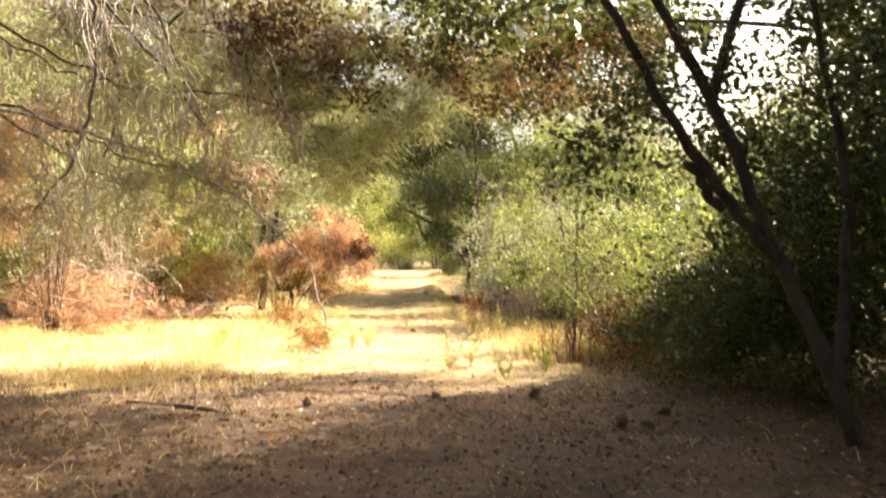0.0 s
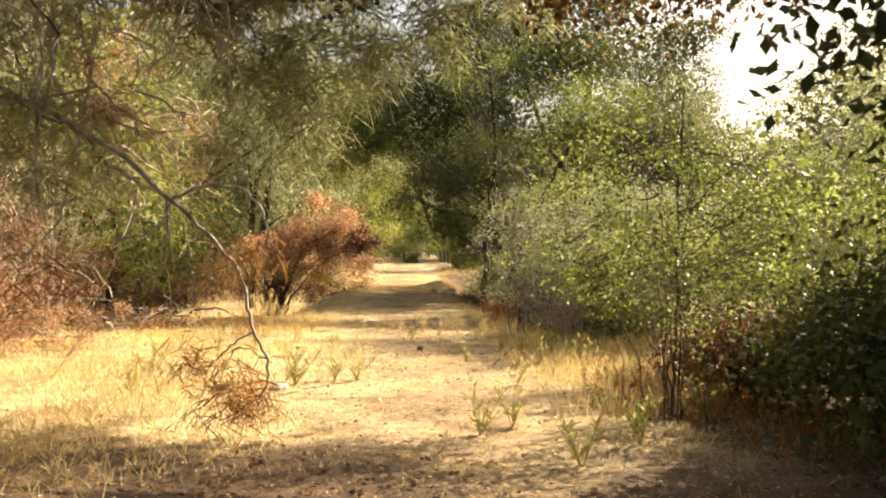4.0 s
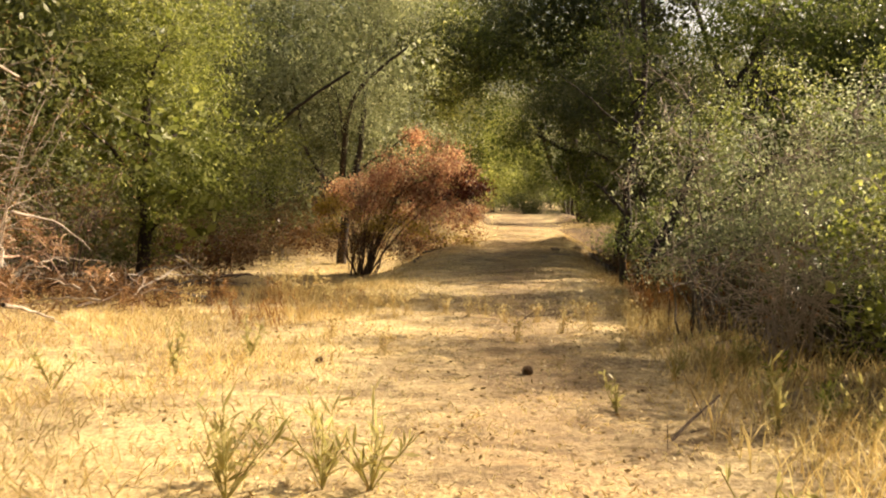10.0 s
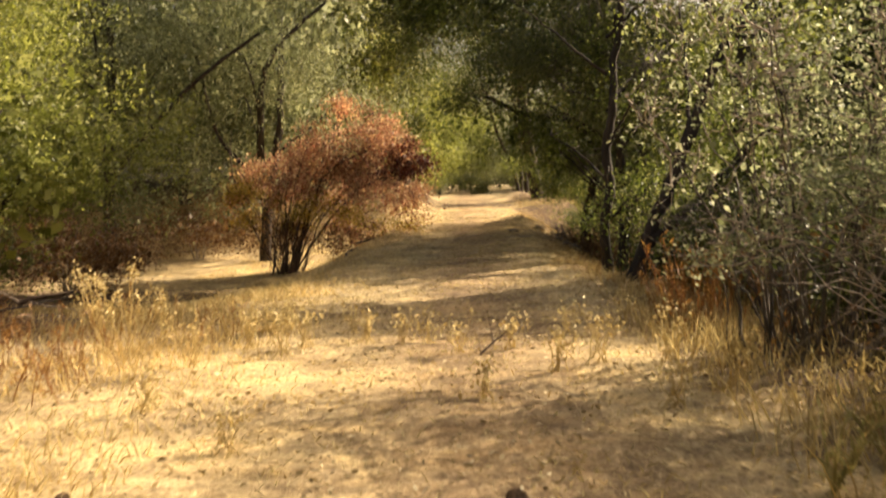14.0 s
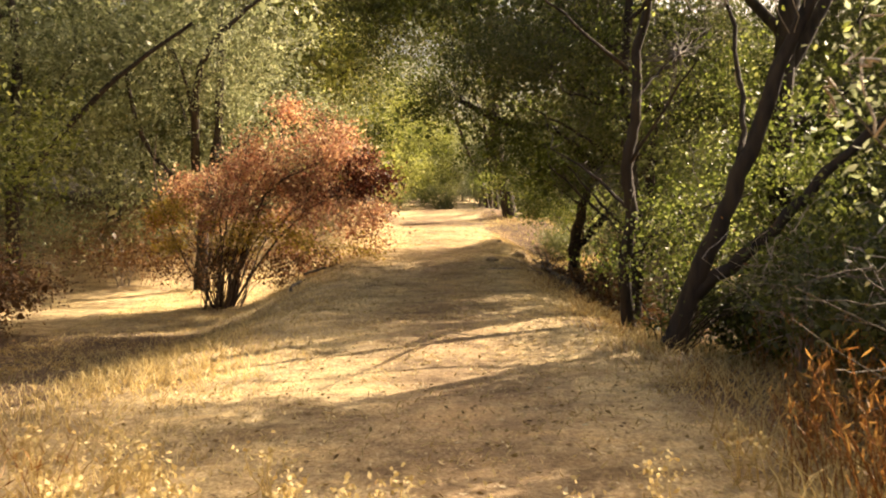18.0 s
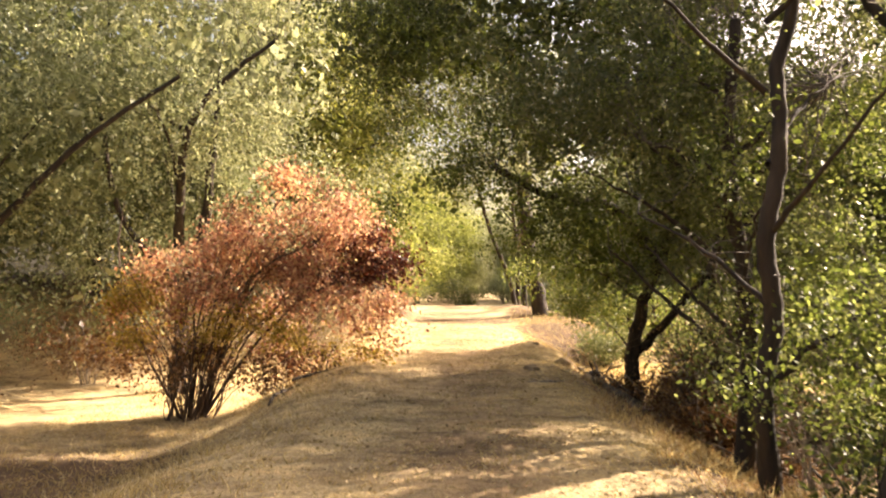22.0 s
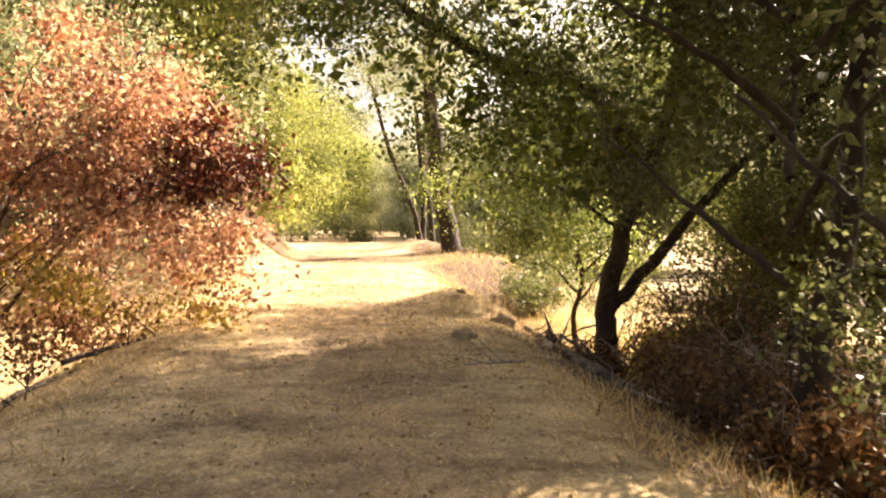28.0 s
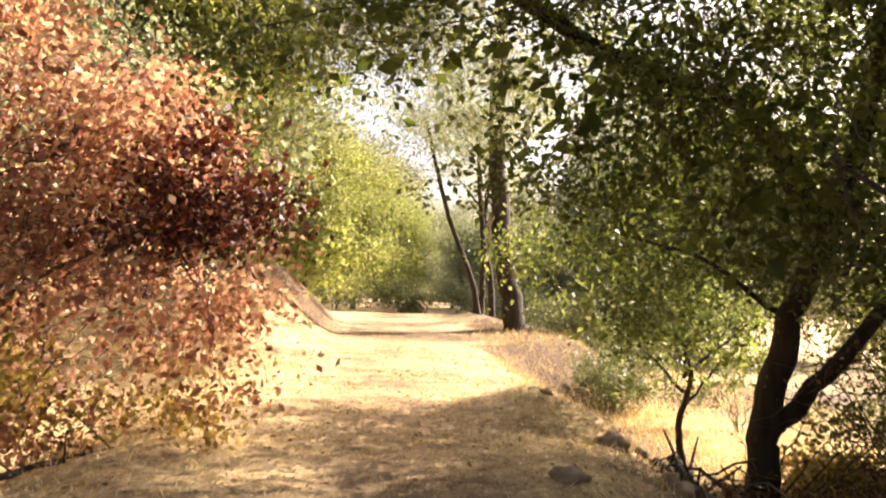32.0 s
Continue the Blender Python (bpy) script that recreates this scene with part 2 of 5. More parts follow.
def mesh(name, verts, faces, mat, smooth=False):
    """A mesh from an (n, 3) array of vertices and an (m, 3 or 4) array of faces."""
    verts, faces = np.asarray(verts, np.float32), np.asarray(faces, np.int32)
    k = faces.shape[1]
    me = bpy.data.meshes.new(name)
    me.vertices.add(len(verts))
    me.vertices.foreach_set("co", verts.ravel())
    me.loops.add(faces.size)
    me.loops.foreach_set("vertex_index", faces.ravel())
    me.polygons.add(len(faces))
    me.polygons.foreach_set("loop_start", np.arange(0, faces.size, k, dtype=np.int32))
    me.polygons.foreach_set("loop_total", np.full(len(faces), k, np.int32))
    if smooth:
        me.polygons.foreach_set("use_smooth", np.ones(len(faces), bool))
    me.materials.append(mat)
    me.update(calc_edges=True)
    return me


def part(name, me, parent=None, label=""):
    ob = new(name, me)
    ob.parent = parent
    return tagged(ob, label)


def unit(v):
    return v / np.maximum(np.linalg.norm(v, axis=-1, keepdims=True), 1e-9)


def leaves(name, at, length, width, mat, way=None, loose=1.0, flat=1.0):
    """One folded four-cornered blade at each place; way: the direction it grows, blurred by loose."""
    n = len(at)
    lie = np.array([1, 1, flat])
    d = rng.normal(size=(n, 3)) * loose * lie
    if way is not None:
        d = d + way
    d = unit(d)
    side = unit(np.cross(d, rng.normal(size=(n, 3)) * np.array([flat, flat, 1])))
    up = np.cross(side, d)
    s = length * rng.uniform(0.6, 1.3, (n, 1))
    w = s * width / length
    a = at
    b = at + d * s * 0.5 + side * w * 0.5 + up * w * 0.15
    c = at + d * s
    e = at + d * s * 0.5 - side * w * 0.5 + up * w * 0.15
    v = np.stack([a, b, c, e], 1).reshape(-1, 3)
    return mesh(name, v, np.arange(n * 4).reshape(n, 4), mat)


def smooth_line(pts, steps=6, jitter=0.0):
    """A rounded, slightly crooked line through the points."""
    p = np.asarray(pts, float)
    if len(p) == 2:
        p = np.array([p[0], p[0] * 0.5 + p[1] * 0.5, p[1]])
    q = np.vstack([2 * p[0] - p[1], p, 2 * p[-1] - p[-2]])
    out = []
    for i in range(1, len(q) - 2):
        for u in np.arange(steps) / steps:
            a, b, c, d = q[i - 1:i + 3]
            out.append(0.5 * (2 * b + (c - a) * u + (2 * a - 5 * b + 4 * c - d) * u * u + (3 * b - a - 3 * c + d) * u ** 3))
    out = np.array(out + [p[-1]])
    if jitter:
        out[1:-1] += rng.normal(size=(len(out) - 2, 3)) * jitter
    return out


def tube(line, r0, r1, sides=8, knots=0.0):
    """Vertices and faces of a tapering round stem along a line."""
    line = np.asarray(line)
    n = len(line)
    t = unit(np.gradient(line, axis=0))
    a = np.cross(t[0], (1.0, 0, 0) if abs(t[0, 0]) < 0.7 else (0, 1.0, 0))
    u = np.empty_like(t)
    for i in range(n):  # the ring is carried along without twisting
        a = unit(a - t[i] * (a @ t[i]))
        u[i] = a
    w = np.cross(t, u)
    r = r0 + (r1 - r0) * np.linspace(0, 1, n) ** 0.85
    if knots:
        r = r * (1 + rng.normal(size=n) * knots)
    a = np.arange(sides) / sides * 2 * np.pi
    ring = u[:, None] * np.cos(a)[None, :, None] + w[:, None] * np.sin(a)[None, :, None]
    v = (line[:, None] + ring * r[:, None, None]).reshape(-1, 3)
    i, j = np.meshgrid(np.arange(n - 1), np.arange(sides), indexing="ij")
    k = (j + 1) % sides
    f = np.stack([i * sides + j, i * sides + k, (i + 1) * sides + k, (i + 1) * sides + j], -1).reshape(-1, 4)
    return v, f


def join(pieces):
    vs, fs, o = [], [], 0
    for v, f in pieces:
        vs.append(v)
        fs.append(f + o)
        o += len(v)
    return np.vstack(vs), np.vstack(fs)


def blob_points(blobs, n, shell=0.5):
    """Random places in ellipsoids (x, y, z, rx, ry, rz), denser towards their skins, with a ragged outline."""
    b = np.asarray(blobs, float)
    vol = np.cbrt(b[:, 3] * b[:, 4] * b[:, 5]) ** 2.4
    pick = rng.choice(len(b), n, p=vol / vol.sum())
    d = unit(rng.normal(size=(n, 3)))
    r = (shell + (1 - shell) * rng.random((n, 1)) ** 0.6) * rng.uniform(0.86, 1.12, (n, 1))
    return b[pick, :3] + d * b[pick, 3:] * r


def boughs(blobs, n, shell=0.5, each=9):
    """Places of leaf clumps, gathered into boughs with gaps between them."""
    k = max(6, n // each)
    b = np.asarray(blobs, float)
    tips = blob_points(b, k, shell)
    pick = rng.integers(0, k, n)
    size = 0.2 * np.cbrt(b[:, 3:].prod(1)).mean() * rng.uniform(0.6, 1.5, k)
    return tips[pick] + rng.normal(size=(n, 3)) * size[pick][:, None] * np.array([1, 1, 0.6])


def clumped(centres, per, spread, flat=0.75):
    n = len(centres)
    count = np.maximum(2, (per * rng.uniform(0.4, 1.7, n))).astype(int)
    c = np.repeat(centres, count, axis=0)
    size = np.repeat(spread * rng.uniform(0.6, 1.4, n), count)[:, None]
    return c + rng.normal(size=c.shape) * size * np.array([1, 1, flat])


# ---- ground ----
_ys = np.linspace(-20, 140, 641)
_zc = np.interp(_ys, [-20, 14, 20, 25, 30, 34, 37, 45, 50, 55, 70, 140], [0, 0, -0.05, -0.12, -0.1, 0.06, 0.18, 0.28, 0.54, 0.58, 0.72, 1.2])
_xc = np.interp(_ys, [-20, 12, 20, 37, 50, 60, 140], [0.1, 0.1, -0.55, -1.0, -1.3, -1.8, -4])
_k = np.hanning(13) / np.hanning(13).sum()
_zc[8:-8], _xc[8:-8] = np.convolve(_zc, _k, "same")[8:-8], np.convolve(_xc, _k, "same")[8:-8]


def step(a, b, x):
    t = np.clip((x - a) / (b - a), 0, 1)
    return t * t * (3 - 2 * t)


def height(x, y):
    """The ground: a flat dry clearing, then a causeway with falling sides that climbs to a saddle between two banks."""
    x, y = np.asarray(x, float), np.asarray(y, float)
    zc, d = np.interp(y, _ys, _zc), x - np.interp(y, _ys, _xc)
    fall = 0.95 * step(20, 31, y)
    left = -(zc + fall) * step(1.5, 4.4, -d) * step(19, 24, y) * (1 - step(41, 47, y))
    right = -(zc + fall) * step(1.5, 4.2, d - 2.6 * step(44, 48, y)) * step(19, 24, y)
    bank = 1.5 * np.exp(-((y - 48.5) / 5.0) ** 2) * step(1.0, 3.0, -d)
    mound = 0.34 * np.exp(-((y - 51.3) / 1.7) ** 2 - ((d - 2.5) / 0.9) ** 2)
    hump = 0.2 * np.exp(-((y - 37.2) / 0.6) ** 2 - ((x - 0.72) / 0.45) ** 2) + 0.16 * np.exp(-((y - 36.6) / 0.5) ** 2 - ((x - 1.25) / 0.3) ** 2)
    bumps = 0.018 * np.sin(2.1 * x + 1.3 * y) * np.sin(1.7 * y - 0.6 * x) + 0.012 * np.sin(5.3 * x + 0.7) * np.sin(4.1 * y + 1.1 * x)
    bumps = bumps + 0.05 * np.sin(0.37 * x + 0.21 * y) * step(3, 9, np.abs(d))
    return zc + left + right + bank + mound + hump + bumps


def at_ground(x, y, sink=0.0):
    return np.array([x, y, float(height(x, y)) - sink])


def build_ground():
    def axis(a, b, s, far):
        core = np.arange(a, b + s / 2, s)
        out = np.cumsum(0.6 * 1.45 ** np.arange(19))
        out = out[out < far]
        return np.concatenate([a - out[::-1], core, b + out])

    xs, ys = axis(-11, 9, 0.22, 1600), axis(-4, 66, 0.25, 1600)
    gx, gy = np.meshgrid(xs, ys)
    gz = height(gx, gy)
    gz += rng.normal(size=gz.shape) * 0.008 * (np.abs(gx) < 11)
    nx, ny = len(xs), len(ys)
    i, j = np.meshgrid(np.arange(ny - 1), np.arange(nx - 1), indexing="ij")
    f = np.stack([i * nx + j, i * nx + j + 1, (i + 1) * nx + j + 1, (i + 1) * nx + j], -1).reshape(-1, 4)
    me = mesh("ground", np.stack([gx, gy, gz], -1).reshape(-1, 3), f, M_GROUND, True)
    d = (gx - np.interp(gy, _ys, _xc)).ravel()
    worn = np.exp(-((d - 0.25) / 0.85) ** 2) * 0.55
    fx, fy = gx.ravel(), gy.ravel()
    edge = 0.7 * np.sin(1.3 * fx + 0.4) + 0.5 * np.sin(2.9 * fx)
    # oak litter at the start, also darkening the ground up to the shade edge
    duff_shade = step(10.8, 8.9, fy + 0.8 * edge) * (1 - 0.35 * np.exp(-(d / 0.9) ** 2))
    # litter below the right-hand bushes, with their shade painted in
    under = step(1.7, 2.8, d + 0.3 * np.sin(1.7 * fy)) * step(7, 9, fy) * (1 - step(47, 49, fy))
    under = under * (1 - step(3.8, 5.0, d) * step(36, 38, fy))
    duff_shade = np.maximum(duff_shade, 0.75 * under * (1 - 0.6 * step(11, 13, fy) * (1 - step(17, 19, fy))))
    # shade under the left-hand trees, painted as brown ground
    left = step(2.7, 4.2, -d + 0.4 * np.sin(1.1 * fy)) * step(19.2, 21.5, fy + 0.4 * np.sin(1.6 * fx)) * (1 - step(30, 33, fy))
    duff_shade = np.maximum(duff_shade, 0.85 * left)
    # brown earth of the banks; shade there and across the saddle is painted in
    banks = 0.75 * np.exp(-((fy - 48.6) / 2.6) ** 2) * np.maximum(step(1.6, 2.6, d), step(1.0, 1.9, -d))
    duff_shade = np.maximum(duff_shade, 0.9 * step(1.9, 2.5, d) * np.exp(-((fy - 33.0) / 3.4) ** 2))
    duff_shade = np.maximum(duff_shade, np.maximum(banks, 0.5 * np.exp(-((fy - 47.3) / 1.4) ** 2) * (np.abs(d) < 4)))
    shed = me.attributes.new("duff_shade", "FLOAT", "POINT")
    shed.data.foreach_set("value", duff_shade.astype(np.float32))
    at = me.attributes.new("worn", "FLOAT", "POINT")
    at.data.foreach_set("value", worn.astype(np.float32))
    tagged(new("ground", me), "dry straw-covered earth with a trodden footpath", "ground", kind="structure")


build_ground()


# ---- plants ----
# gaps in the canopy: stretches of ground (x, x, y, y, z) that the sun reaches between the crowns, and the share of leaves left there
FAR_GAPS = [(-5.5, -0.3, 23.2, 25.9, -0.1, 0.1), (-4.5, 1.6, 37.2, 48.0, 0.2, 0.0), (4.0, 9.0, 41.0, 56.0, -1.0, 0.0), (-11.0, -4.5, 31.3, 35.0, -1.0, 0.3), (-0.3, 1.4, 24.2, 27.0, -0.1, 0.5), (1.9, 4.2, 25.4, 27.2, 1.5, 0.3), (-7.0, -1.5, 33.8, 36.5, 2.2, 0.1)]
NEAR_GAPS = [(-3.0, 0.2, 15.0, 20.3, 0.0, 0.55)]


def in_gap(p, gaps):
    """Which of these places would shade one of the gaps."""
    h = p[:, 2] + rng.normal(size=len(p)) * 0.12
    hit = np.zeros(len(p), bool)
    for x0, x1, y0, y1, z, left in gaps:
        k = (h - z) / math.tan(radians(SUN_EL))
        gx, gy = p[:, 0] - k * math.sin(radians(SUN_AZ)), p[:, 1] - k * math.cos(radians(SUN_AZ))
        hit |= (k > (1.6 if z > 1 else -9)) & (gx > x0) & (gx < x1) & (gy > y0) & (gy < y1) & (rng.random(len(p)) >= left)
    return hit


def tree(name, base, trunk, limbs, blobs, leaf_mat, bark, clumps, per, leaf, width, spread, label, trunk_r=(0.15, 0.08), twigs=60,
         category="tree", group="", shell=0.5, droop=0.0, extra=(), fill=0, fill_size=0.28, twig_mat=None, stem="limb"):
    """A tree or shrub. trunk and limbs are lines in metres from the base; each limb is (points, r0, r1). fill: the shaded inner sprays."""
    top = tagged(new(name), label, category, group)
    top.location = np.asarray(base, float)
    lines = []
    if trunk:
        ln = smooth_line(trunk, 6, max(trunk_r[0] * 0.1, 0.008))
        part("trunk", mesh("trunk", *tube(ln, *trunk_r, 12, 0.045), bark, True), top)
        lines.append(ln)
    for pts, r0, r1 in limbs:
        ln = smooth_line(pts, 5, max(r0 * 0.12, 0.022 if stem == "stem" else 0.014))
        part(stem, mesh(stem, *tube(ln, r0, r1, 7, 0.05), bark, True), top)
        lines.append(ln)
    gaps = [] if base[0] < 1.0 else FAR_GAPS if base[1] > 22.5 else NEAR_GAPS

    def thin_out(p):
        return p[~in_gap(p + np.asarray(base, float), gaps)]

    cs = thin_out(boughs(blobs, clumps, shell))
    if twigs:
        knots = np.vstack([ln[len(ln) // 3:] for ln in lines])
        ends = cs[rng.choice(len(cs), min(twigs, len(cs)), replace=False)]
        bits = []
        for e in ends:
            s = knots[np.argmin(np.linalg.norm(knots - e, axis=1) + rng.random(len(knots)) * 0.5)]
            far = np.linalg.norm(e - s)
            m = (s + e) / 2 + rng.normal(size=3) * (0.06 + 0.12 * far) + np.array([0, 0, 0.08])
            bits.append(tube(smooth_line([s, m, e], 5, 0.012 + 0.012 * far), 0.007, 0.002, 4))
        tagged(part("fine_twig", mesh("fine_twig", *join(bits), twig_mat or bark, True), top), kind="stuff")
    at = thin_out(clumped(cs, per, spread))
    way = np.array([0, 0, -droop]) if droop else None
    crown = leaves("crown", at, leaf, width, leaf_mat, way)
    part("crown", crown, top)
    if fill:
        b = np.asarray(blobs, float).copy()
        b[:, 3:] *= 0.72
        inner = leaves("inner_foliage", thin_out(blob_points(b, fill, 0.15)), fill_size, fill_size * 0.6, leaf_mat)
        part("inner_foliage", inner, top)
    for nm, bl, mat, cl, lab in extra:
        p2 = thin_out(clumped(boughs(bl, cl, shell), per, spread))
        part(nm, leaves(nm, p2, leaf, width, mat, way), top, lab)
    return top


def spread_limbs(h0, h1, reach, n, r, start=0.0):
    """Limbs that leave the trunk between two heights and rise outwards."""
    out = []
    for i in range(n):
        a = start + i * 2.4 + rng.uniform(-0.4, 0.4)
        z = h0 + (h1 - h0) * i / max(1, n - 1)
        d = np.array([math.cos(a), math.sin(a), 0]) * reach * rng.uniform(0.7, 1.1)
        out.append(([(0, 0, z), tuple(d * 0.45 + np.array([0, 0, z + reach * 0.35])), tuple(d + np.array([0, 0, z + reach * rng.uniform(0.5, 0.9)]))], r, r * 0.25))
    return out


def stems(n, reach, top, r, lean=(0, 0), foot=0.18):
    """A fan of stems from one root."""
    out = []
    for i in range(n):
        a = rng.uniform(0, 2 * math.pi)
        k = reach * rng.uniform(0.3, 1.0)
        x, y, z = math.cos(a) * k + lean[0], math.sin(a) * k + lean[1], top * rng.uniform(0.6, 1.0)
        b = np.array([math.cos(a), math.sin(a), 0]) * rng.uniform(0.02, foot)
        out.append(([tuple(b), (x * 0.3 + b[0] * 0.7, y * 0.3 + b[1] * 0.7, z * 0.5), (x + b[0] * 0.3, y + b[1] * 0.3, z)], r * rng.uniform(0.6, 1.2), r * 0.2))
    return out


def needles(name, centres, per, length, mat, droop=0.5, thick=0.004):
    """Long pine needles in brushes that hang from their twigs."""
    at = np.repeat(np.asarray(centres, float), per, axis=0)
    at = at + rng.normal(size=at.shape) * np.array([0.09, 0.09, 0.07])
    n = len(at)
    d = unit(rng.normal(size=(n, 3)) + np.array([0, 0, -droop]))
    side = unit(np.cross(d, rng.normal(size=(n, 3)))) * thick
    s = length * rng.uniform(0.7, 1.2, (n, 1))
    sag = np.array([[0, 0, -0.25]]) * s
    v = np.stack([at - side, at + side, at + d * s * 0.6 + side * 0.8 + sag * 0.4, at + d * s + sag], 1).reshape(-1, 3)
    return mesh(name, v, np.arange(n * 4).reshape(n, 4), mat)


# -- start: dark oak whose thin trunks lean over the path
tree("oak_tree", at_ground(3.5, 6.3, 0.1), [(0, 0, 0), (-0.35, 0, 0.9), (-0.75, 0.02, 1.75), (-1.15, 0.0, 2.7), (-1.75, 0, 3.8), (-2.6, 0.1, 5.4)],
     [([(-0.7, 0, 1.6), (-1.15, -0.05, 2.1), (-1.75, -0.1, 3.0), (-2.3, -0.1, 4.0)], 0.055, 0.03),
      ([(-1.1, 0, 1.95), (-1.38, 0, 2.32)], 0.045, 0.04),
      ([(-0.2, 0, 0.6), (0.2, 0.6, 2.0), (0.0, 0.9, 4.2)], 0.06, 0.03),
      ([(-1.2, 0, 2.8), (-0.6, 0.6, 4.2), (0.3, 1.0, 5.6)], 0.05, 0.03)],
     [(-2.6, 1.6, 4.1, 1.5, 1.5, 0.7), (-1.2, 0.6, 5.2, 2.4, 2.2, 1.0), (-2.2, 3.8, 4.7, 1.8, 1.6, 0.8), (0.9, 1.0, 4.6, 2.0, 2.4, 1.3), (0.6, -2.0, 4.6, 2.2, 2.4, 1.4), (-3.0, -2.5, 5.2, 2.6, 2.4, 0.9)],
     M_DARK, M_BARK, 980, 36, 0.075, 0.045, 0.18, "dark evergreen oak leaning over the path on two thin trunks", (0.075, 0.03), 160, fill=1500, fill_size=0.18,
     extra=[("hanging_spray", [(-1.0, 0.5, 3.0, 1.2, 0.7, 0.8), (-0.2, 0.6, 2.6, 0.9, 0.8, 0.7)], M_DARK, 70, "thin sprays of leaves against the sky"),
            ("withered_spray", [(-4.2, 3.8, 4.1, 0.8, 0.7, 0.6), (-3.2, 4.0, 4.2, 0.9, 0.7, 0.5), (-2.2, 3.9, 3.9, 0.9, 0.7, 0.6), (-1.3, 3.7, 4.0, 0.8, 0.7, 0.6), (-5.0, 3.4, 4.3, 0.6, 0.6, 0.4)], M_OAKDRY, 190, "withered brown leaves")])
tree("oak_shrub", at_ground(4.3, 8.7), [(0, 0, 0), (0.1, 0, 1.0), (0.1, 0.1, 2.4)], spread_limbs(0.4, 1.4, 1.3, 5, 0.04),
     [(-0.1, 0, 1.6, 1.5, 1.8, 1.7), (-0.7, 0.3, 0.8, 0.9, 1.0, 0.9), (-1.2, 1.0, 0.45, 0.6, 0.7, 0.45), (-0.3, 1.6, 0.9, 1.0, 0.9, 0.9), (1.2, 1.6, 1.7, 1.6, 1.6, 1.9), (0.8, -1.4, 1.9, 1.5, 1.5, 2.0), (-0.3, 2.5, 0.6, 0.8, 0.8, 0.7), (-1.0, 2.7, 0.45, 0.6, 0.6, 0.5), (0.4, 3.3, 0.8, 1.0, 0.9, 0.9), (1.5, 0.4, 3.6, 1.6, 2.0, 1.3)],
     M_DARK, M_BARK, 1150, 40, 0.065, 0.042, 0.19, "dense dark oak shrub in shade beside the path", (0.06, 0.03), 60, "shrub", fill=4200, fill_size=0.14)
tree("oak_shrub", at_ground(4.6, 11.3), None, stems(8, 0.9, 1.5, 0.014),
     [(0, 0, 0.9, 1.0, 1.0, 0.8), (0.8, 0.5, 1.5, 1.0, 1.0, 1.1), (-0.6, -0.5, 0.5, 0.7, 0.7, 0.5), (-0.4, 0.6, 0.7, 0.7, 0.7, 0.6)],
     M_DARK, M_BARK, 620, 30, 0.06, 0.036, 0.15, "low dark shrub in shade behind a young sapling", twigs=60, category="shrub", fill=1000, fill_size=0.13, stem="stem")
# added mostly out of view; its long bough sets the shade edge on the path
tree("oak_tree", at_ground(7.6, 11.4), [(0, 0, 0), (0.1, 0, 2.0), (0.0, 0, 5.0)], spread_limbs(1.6, 4.0, 1.6, 6, 0.05) + [([(0, 0, 4.2), (-1.8, 1.6, 5.3), (-5.6, 2.6, 5.6)], 0.07, 0.02)],
     [(0, 0, 4.6, 1.9, 2.4, 1.5), (0.4, -1.6, 4.0, 1.9, 1.9, 1.6), (0.4, 0.5, 2.2, 1.6, 1.8, 1.4), (-2.3, 3.0, 5.6, 1.1, 0.9, 0.45), (-3.8, 2.9, 5.6, 1.6, 1.0, 0.5), (-5.4, 2.8, 5.5, 1.6, 1.0, 0.5), (-4.6, 1.8, 5.6, 1.8, 0.9, 0.45)],
     M_DARK, M_BARK, 620, 34, 0.09, 0.055, 0.24, "oak added beside the clearing, mostly unseen, shading the path", (0.14, 0.06), 60, fill=900)

# -- young bright shrubs beside the path
tree("sapling", at_ground(2.2, 11.4), [(0, 0, 0), (0.03, 0, 0.8), (0.06, 0.05, 1.7), (0.1, 0, 3.0)],
     stems(6, 1.0, 2.6, 0.011, (0, 0), 0.3) + stems(6, 0.8, 1.5, 0.008, (0, 0), 0.45),
     [(-0.15, 0, 2.5, 0.7, 0.7, 0.65), (0.55, 0.2, 1.9, 0.8, 0.8, 0.7), (-0.7, 0.1, 1.75, 0.55, 0.7, 0.7), (0.2, -0.1, 1.25, 1.05, 0.8, 0.5)],
     M_GREEN, M_TWIGDARK, 330, 24, 0.042, 0.024, 0.12, "bright yellow-green young shrub with thin dark stems", (0.018, 0.007), 120, "shrub", stem="stem")
tree("sapling", at_ground(4.5, 13.8), None, stems(9, 1.2, 3.0, 0.014, (0, 0), 0.7) + stems(8, 1.2, 1.6, 0.009, (0, 0), 0.7),
     [(0, 0, 2.4, 1.2, 1.1, 0.9), (0.8, 0.2, 1.5, 1.1, 1.0, 0.9), (-0.6, 0, 1.4, 0.8, 0.9, 0.9)],
     M_GREEN, M_TWIG, 460, 26, 0.044, 0.025, 0.14, "green shrub with pale bare lower stems", twigs=100, category="shrub", fill=200, fill_size=0.16, stem="stem")
tree("leafy_shrub", at_ground(3.6, 16.4), None, stems(10, 1.2, 1.9, 0.016),
     [(0, 0, 1.3, 1.2, 1.2, 0.8), (0.8, 0.6, 1.5, 1.1, 1.1, 0.8), (-0.7, 0.3, 0.7, 0.8, 0.9, 0.6)],
     M_YGREEN, M_TWIG, 330, 24, 0.05, 0.026, 0.15, "low yellow-green shrub among dry grass", twigs=70, category="shrub", fill=260, fill_size=0.15, stem="stem")
